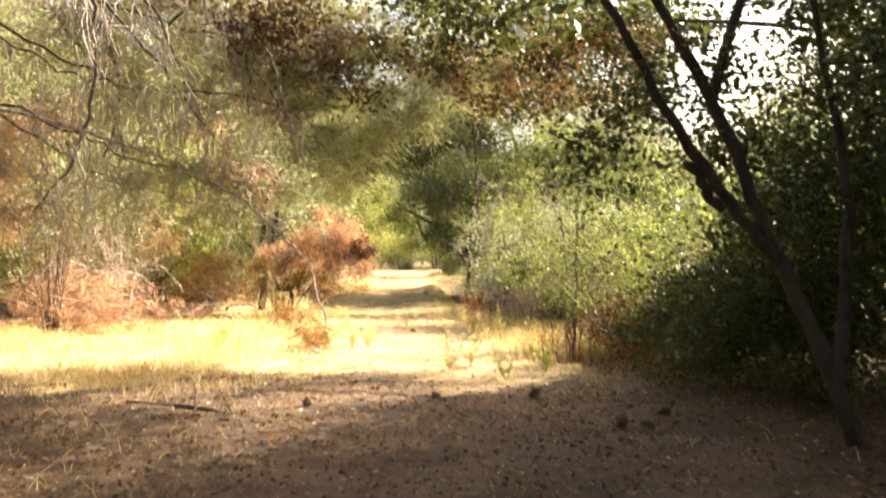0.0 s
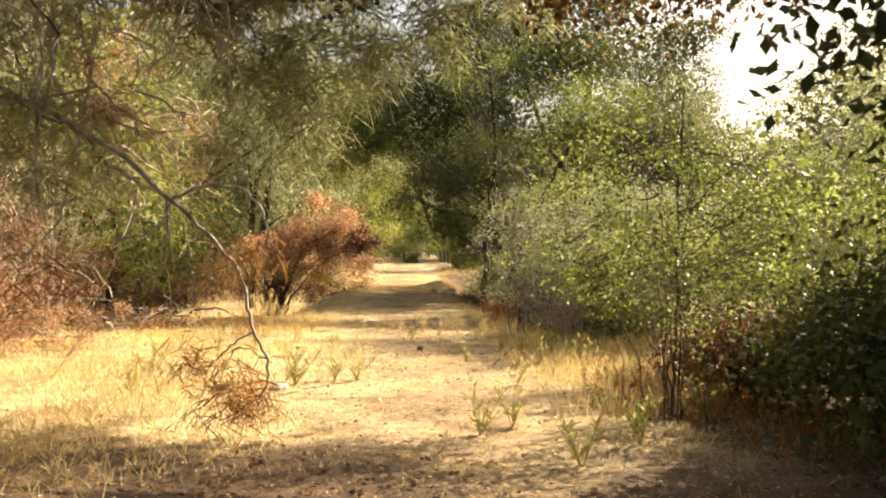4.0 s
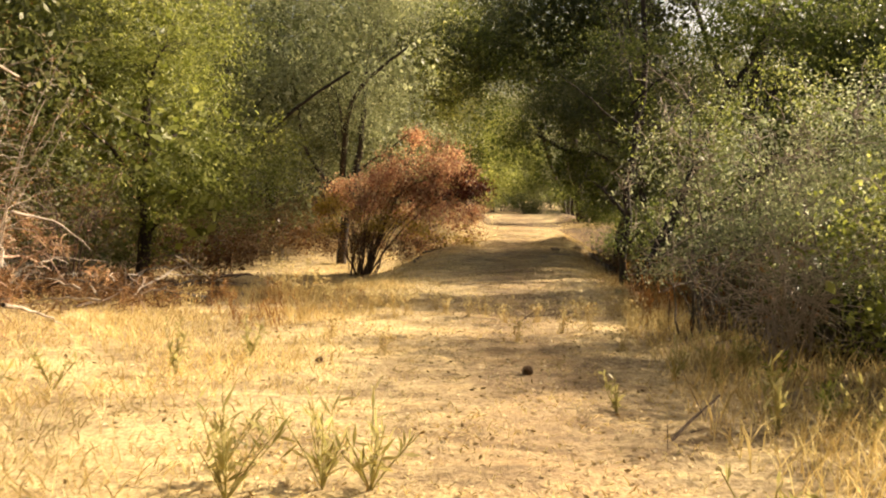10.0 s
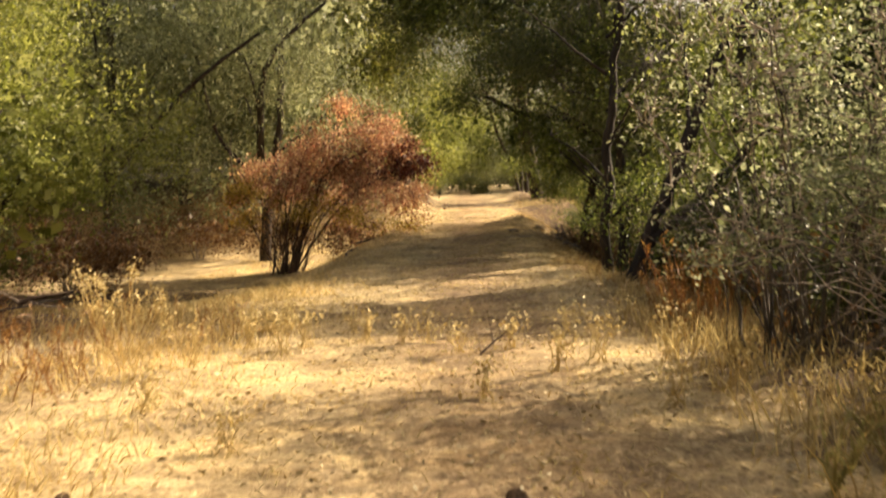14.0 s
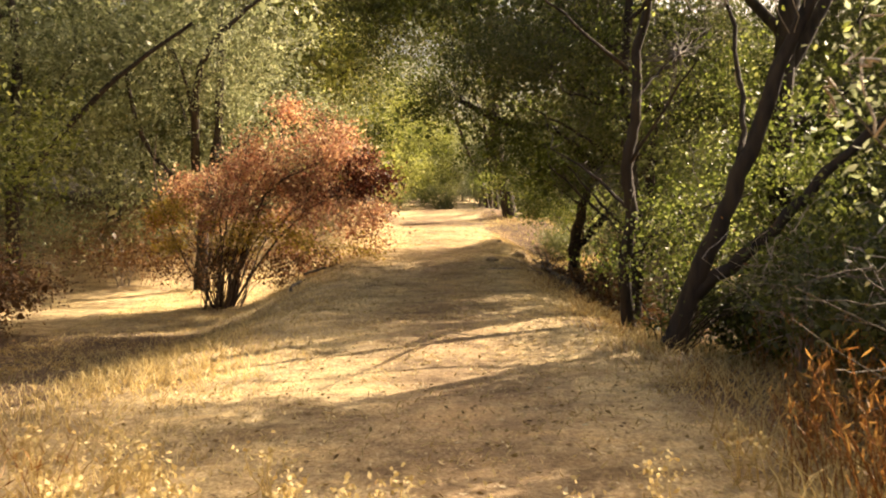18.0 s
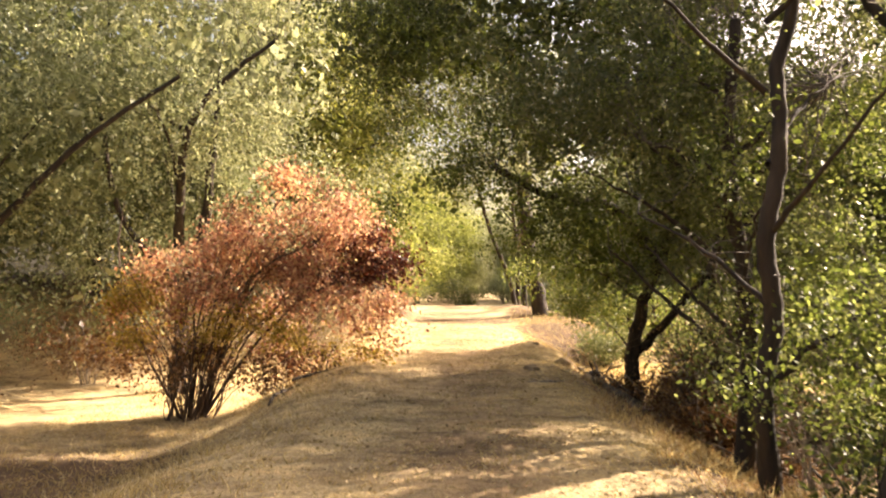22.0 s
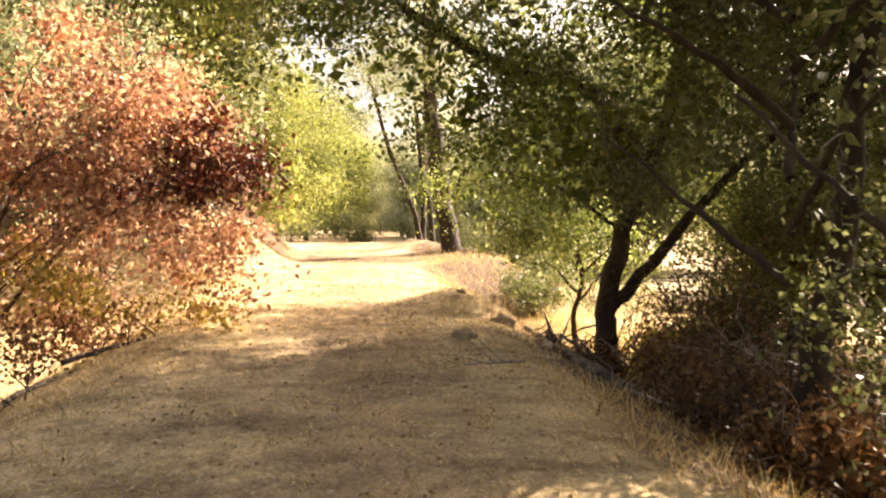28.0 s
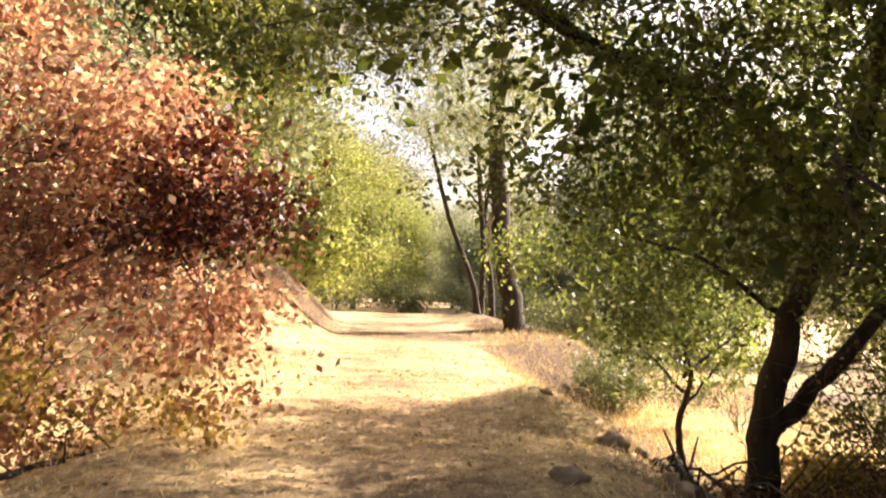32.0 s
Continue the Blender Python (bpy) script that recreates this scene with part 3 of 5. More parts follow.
tree("leafy_shrub", at_ground(6.3, 18.2), None, stems(10, 1.4, 2.8, 0.02) + stems(6, 0.8, 4.0, 0.02),
     [(0, 0, 1.9, 1.5, 1.5, 1.2), (1.0, 0.8, 1.6, 1.4, 1.4, 1.1), (-0.2, 0, 3.6, 1.1, 1.0, 0.6), (-0.6, -0.4, 0.9, 1.1, 1.0, 0.8)],
     M_OLIVE, M_TWIG, 420, 28, 0.06, 0.032, 0.17, "rounded green shrub behind the grey bush", twigs=60, category="shrub", fill=420, fill_size=0.18, stem="stem")

# -- grey bush
tree("grey_bush", at_ground(2.1, 19.5), None, stems(22, 1.2, 2.7, 0.016, (0, 0), 0.5) + stems(26, 1.4, 1.5, 0.01, (0, 0), 0.6),
     [(-0.5, 0, 1.6, 0.8, 0.9, 0.7), (-0.15, 0.2, 2.2, 0.8, 0.9, 0.6), (0.6, 0.1, 2.5, 0.9, 0.9, 0.55), (1.0, -0.1, 1.8, 0.8, 0.8, 0.6), (0.2, -0.4, 1.8, 0.9, 0.6, 0.5), (-0.5, -0.3, 1.0, 0.6, 0.6, 0.4)],
     M_SILVER, M_BARKGREY, 600, 30, 0.042, 0.019, 0.12, "grey-green bush with pale bare twigs at its foot", fill=250, fill_size=0.09, twigs=340, category="shrub", stem="stem", twig_mat=M_TWIG,
     # sun on the top leaves is painted in with a yellower green
     extra=[("sun_tint_spray", [(0.6, 0.1, 2.8, 0.9, 0.9, 0.5), (-0.2, 0, 2.6, 0.8, 0.8, 0.4)], M_YGREEN, 130, "top leaves tinted yellow-green to look sunlit")])
tree("grey_bush", at_ground(3.1, 18.3), None, stems(20, 1.1, 2.4, 0.015, (0, 0), 0.5) + stems(26, 1.3, 1.4, 0.009, (0, 0), 0.6),
     [(0.0, 0.1, 2.0, 1.0, 0.9, 0.6), (0.6, 0.3, 1.6, 0.9, 0.9, 0.7), (-0.6, 0.1, 1.5, 0.75, 0.8, 0.6), (0.1, -0.5, 1.2, 0.9, 0.6, 0.5), (0.5, 0.2, 2.6, 0.9, 0.8, 0.5), (1.3, 0.1, 2.1, 0.8, 0.8, 0.7), (1.2, -0.3, 1.2, 0.8, 0.6, 0.5)],
     M_SILVER, M_BARKGREY, 780, 34, 0.038, 0.017, 0.13, "grey-green bush with many pale bare stems", twigs=300, category="shrub", stem="stem", twig_mat=M_TWIG,
     # here too a yellower leaf colour stands in for sun on top
     extra=[("sun_tint_spray", [(0.3, 0.2, 2.6, 0.9, 0.8, 0.45), (0.8, -0.2, 2.1, 0.8, 0.7, 0.5), (1.4, 0, 2.4, 0.7, 0.7, 0.4)], M_YGREEN, 110, "top leaves tinted yellow-green to look sunlit")])

# -- trees along the causeway's right edge
tree("leaning_tree", at_ground(1.85, 25.5, 0.1), [(0, 0, 0), (0.25, 0, 0.7), (0.65, 0, 1.7), (1.3, 0.0, 3.3), (2.2, 0.2, 5.0)],
     [([(0.25, 0, 0.65), (0.9, -0.1, 1.2), (1.8, -0.2, 2.1), (3.2, -0.2, 3.2)], 0.085, 0.04),
      ([(0.7, 0, 1.8), (1.0, 0.6, 2.8), (1.0, 1.2, 4.2)], 0.04, 0.02)] + stems(14, 1.3, 1.4, 0.012, (0.7, -0.2)),
     [(2.4, 0.3, 5.4, 1.9, 1.8, 1.1), (3.6, -0.6, 3.8, 1.6, 1.6, 1.2), (2.6, -1.4, 1.2, 1.4, 1.4, 1.0), (2.2, 0.9, 2.7, 0.9, 0.8, 0.8), (1.4, -0.6, 0.6, 0.9, 0.8, 0.5), (0.1, -0.1, 4.7, 1.1, 0.8, 0.45), (1.3, -0.2, 4.8, 1.2, 0.8, 0.45), (2.6, -0.2, 4.9, 1.2, 0.8, 0.45), (3.8, -0.1, 5.0, 1.2, 0.8, 0.45)],
     M_GREEN, M_BARK, 900, 30, 0.06, 0.034, 0.19, "dark leaning tree with a forked trunk at the path's edge", (0.13, 0.06), 160, twig_mat=M_TWIG, fill=2400, fill_size=0.13)
tree("slim_tree", at_ground(1.75, 26.9, 0.1), [(0, 0, 0), (-0.07, 0, 0.8), (0.03, 0.02, 1.5), (-0.03, 0, 2.1), (0.1, 0, 2.8), (0.13, 0.1, 3.5), (0.28, 0.1, 4.4), (0.1, 0, 6.6)],
     spread_limbs(1.0, 5.0, 1.4, 8, 0.03),
     [(0.2, 0.4, 6.6, 1.9, 1.9, 1.2), (0.2, 2.2, 5.4, 1.4, 1.2, 1.3), (0.9, 1.6, 2.2, 0.8, 0.7, 0.7), (0.7, 1.3, 1.2, 0.8, 0.8, 0.6), (0.1, -0.2, 0.8, 0.6, 0.6, 0.6), (0.85, -0.1, 0.9, 0.7, 0.6, 0.7), (0.3, -0.15, 2.5, 0.45, 0.35, 0.5), (0.05, -0.35, 1.3, 0.35, 0.25, 0.5), (0.25, -0.35, 2.1, 0.35, 0.25, 0.4), (1.4, 0.2, 1.6, 0.6, 0.6, 0.5), (0.75, 1.8, 3.3, 0.7, 0.6, 0.7), (-0.4, 2.4, 4.4, 1.2, 1.2, 0.9), (0.9, 2.4, 3.8, 1.1, 1.0, 1.0), (1.5, 1.2, 3.8, 0.8, 0.7, 0.8)],
     M_GREEN, M_BARK, 680, 28, 0.058, 0.034, 0.17, "slim upright tree with a dark trunk and bright lower leaves", (0.088, 0.05), 260, fill=400, fill_size=0.11, twig_mat=M_BARKGREY,
     extra=[("lower_spray", [(0.2, -0.5, 0.9, 0.6, 0.5, 0.7), (0.7, -0.6, 1.3, 0.7, 0.5, 0.6), (1.3, -0.3, 2.0, 0.9, 0.6, 0.8), (1.6, 0.2, 3.0, 0.8, 0.6, 0.8), (-0.05, -0.4, 1.7, 0.3, 0.3, 0.5), (0.1, -0.35, 3.0, 0.35, 0.3, 0.5), (0.3, -0.3, 3.9, 0.4, 0.3, 0.5), (-0.3, -0.2, 2.4, 0.3, 0.3, 0.4)], M_GREEN, 230, "leaves in the brighter green used for sunlit foliage")])
tree("oak_tree", at_ground(2.3, 29.3, 0.1), [(0, 0, 0), (0.1, 0, 1.6), (-0.1, 0, 3.4), (0.0, 0, 5.0)], spread_limbs(1.0, 4.0, 1.3, 7, 0.04),
     [(0, 0.2, 2.9, 1.1, 1.1, 1.0), (-0.6, 0.7, 4.5, 1.5, 1.2, 1.1), (0.5, 0.2, 1.4, 1.0, 0.9, 0.9), (0.6, 0.8, 5.6, 1.5, 1.4, 1.1), (-1.8, 1.6, 4.9, 1.2, 1.2, 0.9)],
     M_OLIVE, M_BARK, 640, 34, 0.062, 0.038, 0.18, "dense green oak growing close to the path's edge", (0.12, 0.06), 160, fill=1300, fill_size=0.13, twig_mat=M_BARKGREY,
     # brighter leaves than the crown's, imitating sun on the right side
     extra=[("sun_tint_spray", [(1.7, 0.6, 3.4, 1.2, 0.9, 1.3), (2.6, 0.3, 2.0, 1.0, 0.8, 1.0), (0.7, -0.3, 1.6, 0.8, 0.6, 0.8)], M_GREEN, 260, "leaves in the brighter green used for sunlit foliage")])
tree("tall_oak", at_ground(4.8, 29.6, 0.1), [(0, 0, 0), (-0.1, 0, 2.5), (-0.05, 0, 5.0), (0.3, 0, 7.0), (0.4, 0, 9.0)],
     [([(-0.05, 0, 4.2), (0.8, 0, 5.6), (1.9, 0.3, 6.8)], 0.12, 0.05), ([(0, 0, 4.6), (-0.9, 0.3, 6.0), (-1.6, 0.6, 8.2)], 0.1, 0.04), ([(0, 0, 3.4), (1.6, 0.2, 4.2), (3.2, 0.4, 4.6)], 0.08, 0.03)],
     [(-0.2, 2.8, 9.2, 3.2, 2.2, 1.8), (-2.6, 2.8, 7.6, 2.4, 2.2, 1.9), (3.0, 6.0, 7.8, 2.2, 1.6, 1.6), (-4.4, 4.2, 7.6, 2.4, 2.2, 2.2), (-1.0, 3.0, 5.0, 2.0, 1.6, 1.5), (-3.0, 5.2, 9.6, 2.0, 2.0, 1.4), (2.2, 3.2, 10.2, 2.4, 1.8, 1.6), (5.0, 6.6, 9.2, 2.2, 1.6, 1.8), (-1.2, 5.0, 11.0, 2.4, 1.8, 1.4), (-3.4, 4.0, 10.8, 2.0, 1.8, 1.2), (1.4, 3.4, 12.0, 2.4, 1.8, 1.1), (5.4, 6.6, 11.0, 2.0, 1.6, 1.2), (-0.5, -1.0, 7.6, 1.9, 1.2, 1.1), (-0.8, -2.4, 8.2, 1.9, 1.3, 1.0), (-6.6, 6.2, 7.2, 2.0, 1.8, 1.7)],
     M_DARK, M_BARK, 3000, 34, 0.085, 0.045, 0.24, "tall spreading oak with dark rising limbs above the path", (0.22, 0.1), 140, fill=11000, fill_size=0.22)
tree("bent_tree", at_ground(2.6, 31.5, 0.1), [(0, 0, 0), (0.15, 0, 0.8), (0.45, 0.1, 1.8), (0.6, 0.1, 3.2), (0.9, 0, 4.6)],
     spread_limbs(1.2, 3.6, 1.6, 7, 0.045) + stems(8, 1.1, 1.5, 0.014),
     [(0.6, 0.4, 4.6, 2.2, 2.2, 1.2), (-1.4, 1.6, 4.6, 1.8, 1.8, 1.0), (1.2, -0.4, 2.6, 1.2, 1.2, 1.0), (0.0, 1.4, 3.0, 1.2, 1.2, 0.8), (1.6, -1.2, 1.2, 1.1, 1.0, 0.8)],
     M_OLIVE, M_BARK, 560, 32, 0.062, 0.036, 0.18, "bent dark tree below the path's edge", (0.14, 0.07), 160, fill=900, fill_size=0.14, twig_mat=M_BARKGREY)
tree("forked_oak", at_ground(2.45, 35.4, 0.1), [(0, 0, 0), (-0.08, 0, 0.5), (-0.08, 0, 1.05), (0.12, 0, 2.0), (0.5, 0, 2.9), (0.95, 0, 4.6)],
     [([(-0.07, 0, 1.0), (0.18, -0.03, 1.25), (0.6, -0.05, 1.75), (1.25, -0.1, 2.5), (2.4, -0.1, 3.5)], 0.1, 0.045),
      ([(0.4, 0, 2.7), (-0.5, -0.6, 3.6), (-1.6, -1.2, 3.75), (-2.6, -1.4, 4.2)], 0.13, 0.05), ([(0.1, 0, 2.0), (-0.6, 0.3, 2.5), (-1.2, 0.6, 2.7)], 0.03, 0.012),
      ([(0.8, 0, 3.9), (0.2, -1.4, 4.8), (-0.4, -2.6, 5.2)], 0.08, 0.03)] + stems(8, 1.2, 1.3, 0.016, (0.9, -0.2)),
     [(-1.9, -0.2, 4.7, 2.0, 2.4, 1.0), (0.8, -0.8, 5.2, 2.4, 2.6, 1.2), (2.0, 0.2, 4.0, 1.5, 1.5, 1.0), (-2.6, 1.2, 5.6, 1.7, 1.8, 1.0), (-0.7, 1.0, 3.0, 0.9, 0.9, 0.6), (-0.6, -1.6, 3.3, 1.5, 1.3, 0.6), (0.2, 1.8, 5.4, 1.6, 1.3, 0.9), (2.2, 3.0, 4.7, 1.5, 1.2, 1.0), (-0.8, 2.5, 5.2, 1.6, 0.8, 0.8), (-3.35, -1.2, 3.8, 1.3, 1.2, 0.8), (-2.05, -1.4, 3.4, 1.1, 1.1, 0.7), (-1.05, -1.8, 2.7, 0.9, 0.9, 0.7), (-4.0, 0.2, 4.7, 1.4, 1.3, 1.0), (-0.9, 2.0, 2.0, 0.9, 1.0, 0.7), (1.6, -0.4, 0.8, 0.8, 0.8, 0.5), (1.6, 0.8, 3.0, 1.2, 1.0, 0.9), (2.6, 1.6, 2.2, 1.1, 1.0, 0.7), (2.6, 1.0, 4.6, 1.5, 1.3, 0.8), (3.4, 2.2, 5.2, 1.5, 1.2, 0.8), (4.2, 1.0, 5.6, 1.6, 1.4, 0.9), (3.6, -0.8, 5.0, 1.6, 1.4, 0.9), (-3.2, -1.2, 6.2, 1.6, 1.0, 0.9), (-1.8, -1.0, 6.4, 1.6, 1.0, 1.0), (-4.3, -0.6, 6.7, 1.3, 0.9, 0.9), (-0.4, -1.0, 6.4, 1.5, 1.0, 1.0)],
     M_OAK, M_BARK, 3500, 34, 0.062, 0.038, 0.18, "large dark oak forking low, its boughs over the path", (0.165, 0.08), 220, fill=5600, fill_size=0.15,
     # a lighter leaf colour imitates the sunlit boughs
     extra=[("sun_tint_spray", [(-0.9, 1.6, 2.4, 1.2, 1.2, 0.8), (1.2, 0.6, 1.5, 0.9, 0.9, 0.6), (1.9, 0.1, 3.2, 1.2, 1.0, 0.6)], M_GREEN, 200, "leaves in the brighter green used for sunlit foliage")])
tree("small_tree", at_ground(3.2, 40.0), [(0, 0, 0), (-0.05, 0, 0.6), (0.1, 0, 1.2), (0, 0, 1.9)], spread_limbs(0.8, 1.6, 1.1, 5, 0.03),
     [(-0.3, 0, 2.2, 1.5, 1.3, 0.7), (0.6, 0.4, 1.8, 1.0, 1.0, 0.6)], M_GREEN, M_BARK, 260, 30, 0.065, 0.042, 0.19, "small crooked green tree at the field's edge", (0.06, 0.03), 60, fill=150)

# -- mound at the far end: a tall trunk with thin ones beside it
far_pine = tree("pine_tree", at_ground(1.9, 49, 0.1), [(0, 0, 0), (-0.2, 0, 1.4), (-0.45, 0, 3.0), (-0.6, 0, 5.5), (-0.6, 0, 9.0)], spread_limbs(3.8, 8.0, 2.4, 8, 0.05),
     [(-0.4, 0, 5.8, 2.2, 2.2, 1.3), (-0.6, 0, 8.0, 2.6, 2.2, 2.0), (1.8, 0.4, 5.2, 1.7, 1.6, 1.3), (-2.2, 0, 6.6, 1.4, 1.4, 1.1), (2.4, 0, 7.0, 1.6, 1.6, 1.4), (-3.6, 0, 7.9, 1.6, 1.5, 1.4), (-5.0, 0.4, 8.4, 1.5, 1.5, 1.4), (-4.2, 0.2, 9.8, 1.6, 1.5, 1.0)],
     M_SILVER, M_BARK, 1150, 32, 0.17, 0.022, 0.26, "tall dark-barked pine with a pale scar on its trunk", (0.3, 0.18), 80, droop=0.8, fill=600)
_v, _f = tube(smooth_line([(-0.72, -0.16, 2.3), (-0.74, -0.2, 2.7), (-0.66, -0.26, 2.95)], 4), 0.03, 0.06, 6)
part("scar", mesh("scar", _v, _f, M_TWIG, True), far_pine, "pale barkless scar")
for dx, dy, ln in ((-0.4, 2.6, -1.4), (-0.05, 2.2, -0.5), (-0.3, 3.2, 0.2)):
    tree("thin_tree", at_ground(1.6 + dx, 49 + dy, 0.1), [(0, 0, 0), (ln * 0.2, 0, 1.2), (ln * 0.6 - 0.1, 0, 2.8), (ln * 1.2, 0, 5.5)], spread_limbs(2.6, 4.6, 1.4, 5, 0.03),
         [(ln, 0, 5.0, 1.4, 1.4, 1.2), (ln * 1.3, 0, 6.4, 1.4, 1.4, 1.0)], M_SILVER, M_BARK, 170, 26, 0.1, 0.045, 0.26, "thin dark tree beside a larger trunk", (0.1, 0.05), 40, group="thin trees on the mound")
for x, y, s in ((3.5, 45.4, 0.75), (5.4, 43.4, 0.85), (4.4, 47.6, 0.8), (6.4, 50.6, 1.5), (3.5, 49.8, 1.0), (4.8, 50.4, 1.4), (-5.2, 71, 1.5), (2.4, 69, 1.4), (-2.3, 83, 1.8), (5.4, 66, 1.5), (-8.0, 69, 1.6), (0.6, 90, 1.8), (8.5, 72, 1.8)):
    tree("low_bush", at_ground(x, y), None, stems(8, 1.0 * s, 1.3 * s, 0.015),
         [(0, 0, 0.8 * s, 1.4 * s, 1.2 * s, 0.7 * s), (0.8 * s, 0.2, 0.6 * s, 0.9 * s, 0.9 * s, 0.5 * s)], M_OLIVE, M_TWIGDARK, 200, 26, 0.07, 0.035, 0.18, "low dark bush on the slope", twigs=20, category="shrub",
         group="bushes on the slope", fill=200, fill_size=0.2, stem="stem")

for x, y, sc, m in ((-5.6, 61, 1.3, M_YGREEN), (-4.0, 64, 1.1, M_GREY), (-1.2, 63, 0.8, M_OLIVE), (1.4, 66, 1.1, M_GREY), (3.4, 63, 1.2, M_GREY), (5.0, 61, 1.4, M_YGREEN), (-7.4, 60, 1.5, M_GREY), (6.6, 60, 1.5, M_GREY), (-2.9, 69, 1.2, M_YGREEN), (8.8, 57, 1.4, M_OLIVE)):
    tree("low_bush", at_ground(x, y), None, stems(8, 1.0 * sc, 1.5 * sc, 0.015),
         [(0, 0, 0.9 * sc, 1.3 * sc, 1.1 * sc, 0.85 * sc), (0.7 * sc, 0.2, 0.6 * sc, 0.9 * sc, 0.9 * sc, 0.6 * sc)], m, M_TWIGDARK, 170, 26, 0.09, 0.045, 0.2, "rounded pale green bush under the far trees", twigs=20, category="shrub",
         group="bushes under the far trees", fill=200, fill_size=0.2, stem="stem")

# -- red bush
RED = at_ground(-5.6, 35.1)
tree("red_bush", RED, None, stems(24, 1.6, 4.2, 0.022, (1.2, 0.1), 0.45) + stems(18, 1.6, 3.3, 0.016, (-0.5, 0), 0.45) + stems(22, 1.7, 1.9, 0.012, (0.5, 0.4), 0.5) +
     [([(0.2, 0, 0), (0.8, -0.2, 1.8), (1.4, -0.4, 2.75), (2.3, -0.6, 3.1)], 0.04, 0.015), ([(-0.2, 0, 0), (-0.95, -0.1, 1.5), (-1.35, -0.1, 3.0), (-1.3, 0, 3.9)], 0.028, 0.008),
      ([(0, 0, 0), (0.1, -0.1, 2.0), (0.35, -0.1, 3.2), (0.8, 0, 4.1)], 0.03, 0.008), ([(0.2, 0.1, 0), (1.6, -0.2, 1.8), (3.5, -0.8, 2.85)], 0.035, 0.012), ([(0, 0.2, 0), (1.0, 0.4, 2.6), (1.6, 0.6, 4.6)], 0.035, 0.012)],
     [(1.5, 0.0, 3.4, 1.4, 1.4, 0.85), (2.5, 0.0, 3.0, 1.2, 1.4, 0.95), (2.05, 0.2, 3.95, 1.05, 1.3, 0.7), (2.4, -0.2, 2.1, 1.15, 1.3, 0.6), (1.5, 0.5, 4.6, 0.4, 0.5, 0.45), (2.85, -0.2, 1.8, 0.9, 1.1, 0.5), (0.7, 0.0, 2.6, 1.1, 1.0, 0.8), (-0.7, 0.1, 2.2, 1.1, 1.0, 1.0), (1.9, 0.2, 1.1, 1.2, 0.9, 0.45), (0.3, 0.1, 3.3, 1.0, 0.9, 0.6), (-0.2, -0.1, 2.9, 1.0, 0.9, 0.6), (0.9, -0.4, 3.1, 1.0, 0.8, 0.6), (3.1, -0.5, 3.2, 0.7, 0.7, 0.5), (3.2, -0.5, 2.4, 0.6, 0.6, 0.45)],
     M_RED, M_TWIGDARK, 920, 27, 0.074, 0.044, 0.15, "large red-leaved bush of many arching stems", twigs=420, category="shrub", fill=350, fill_size=0.1, stem="stem", shell=0.3,
     extra=[("shaded_red_tip", [(3.45, -0.7, 2.87, 0.5, 0.5, 0.42), (3.0, -0.4, 2.7, 0.5, 0.5, 0.4)], M_SHADERED, 120, "crimson leaves at the bush's tip, darkened for shade"),
            ("turning_leaves", [(-0.7, -0.1, 1.9, 1.2, 1.1, 1.2), (2.7, -0.4, 1.4, 0.8, 0.9, 0.45), (1.2, -0.4, 1.5, 1.2, 0.8, 0.6)], M_GOLD, 170, "yellow-green leaves lower down"),
            ("withered_leaves", [(0.9, 0.2, 1.1, 1.5, 1.2, 0.7), (-0.7, 0.3, 0.9, 1.1, 1.0, 0.6), (2.5, 0.2, 1.0, 1.0, 1.0, 0.4), (1.6, 0.2, 0.9, 1.2, 0.9, 0.4)], M_BROWN, 200, "withered brown leaves near the foot")])

# -- left side
tree("green_tree", at_ground(-8.2, 25.8), [(0, 0, 0), (0.1, 0, 2.0), (0, 0.2, 5.0)], spread_limbs(1.0, 4.0, 2.2, 7, 0.06),
     [(0.3, 0, 3.0, 2.6, 2.6, 2.1), (-0.4, 0.4, 5.6, 2.6, 2.6, 2.2), (1.2, -0.6, 1.9, 1.6, 1.6, 1.3), (-2.2, -0.8, 2.6, 2.0, 1.9, 1.9), (-3.0, -0.4, 5.0, 2.0, 2.0, 2.0), (-0.6, 0.5, 7.6, 2.0, 2.0, 1.4)],
     M_YGREEN, M_BARK, 2300, 36, 0.075, 0.034, 0.18, "broad bright green tree with foliage down to the ground", (0.16, 0.07), 120, fill=1500, fill_size=0.3)
tree("olive_tree", at_ground(-7.2, 38.8), [(0, 0, 0), (0.2, 0, 2.0), (0.6, 0, 4.0), (0.8, 0, 7.0)],
     [([(0.0, 0, 3.2), (0.4, -1.0, 5.2), (1.2, -1.8, 6.3), (2.6, -2.0, 7.4)], 0.13, 0.04), ([(0.2, 0, 2.2), (-1.2, -0.4, 4.0), (-1.8, -0.4, 7.0)], 0.1, 0.04)] + spread_limbs(3, 6, 2.6, 5, 0.06),
     [(0.2, 0, 7.4, 3.6, 3.2, 2.8), (2.2, -0.4, 7.6, 2.3, 2.2, 2.4), (0.4, 0.4, 10.0, 2.6, 2.4, 1.8), (-2.4, -0.6, 5.4, 2.6, 2.4, 2.4), (1.6, 1.0, 4.4, 2.4, 2.0, 1.6), (-1.0, 0.4, 2.4, 2.4, 1.8, 1.6)],
     M_GREY, M_BARK, 1350, 34, 0.10, 0.042, 0.27, "tall grey-green tree with dark rising limbs", (0.2, 0.08), 120, fill=1300, fill_size=0.3)
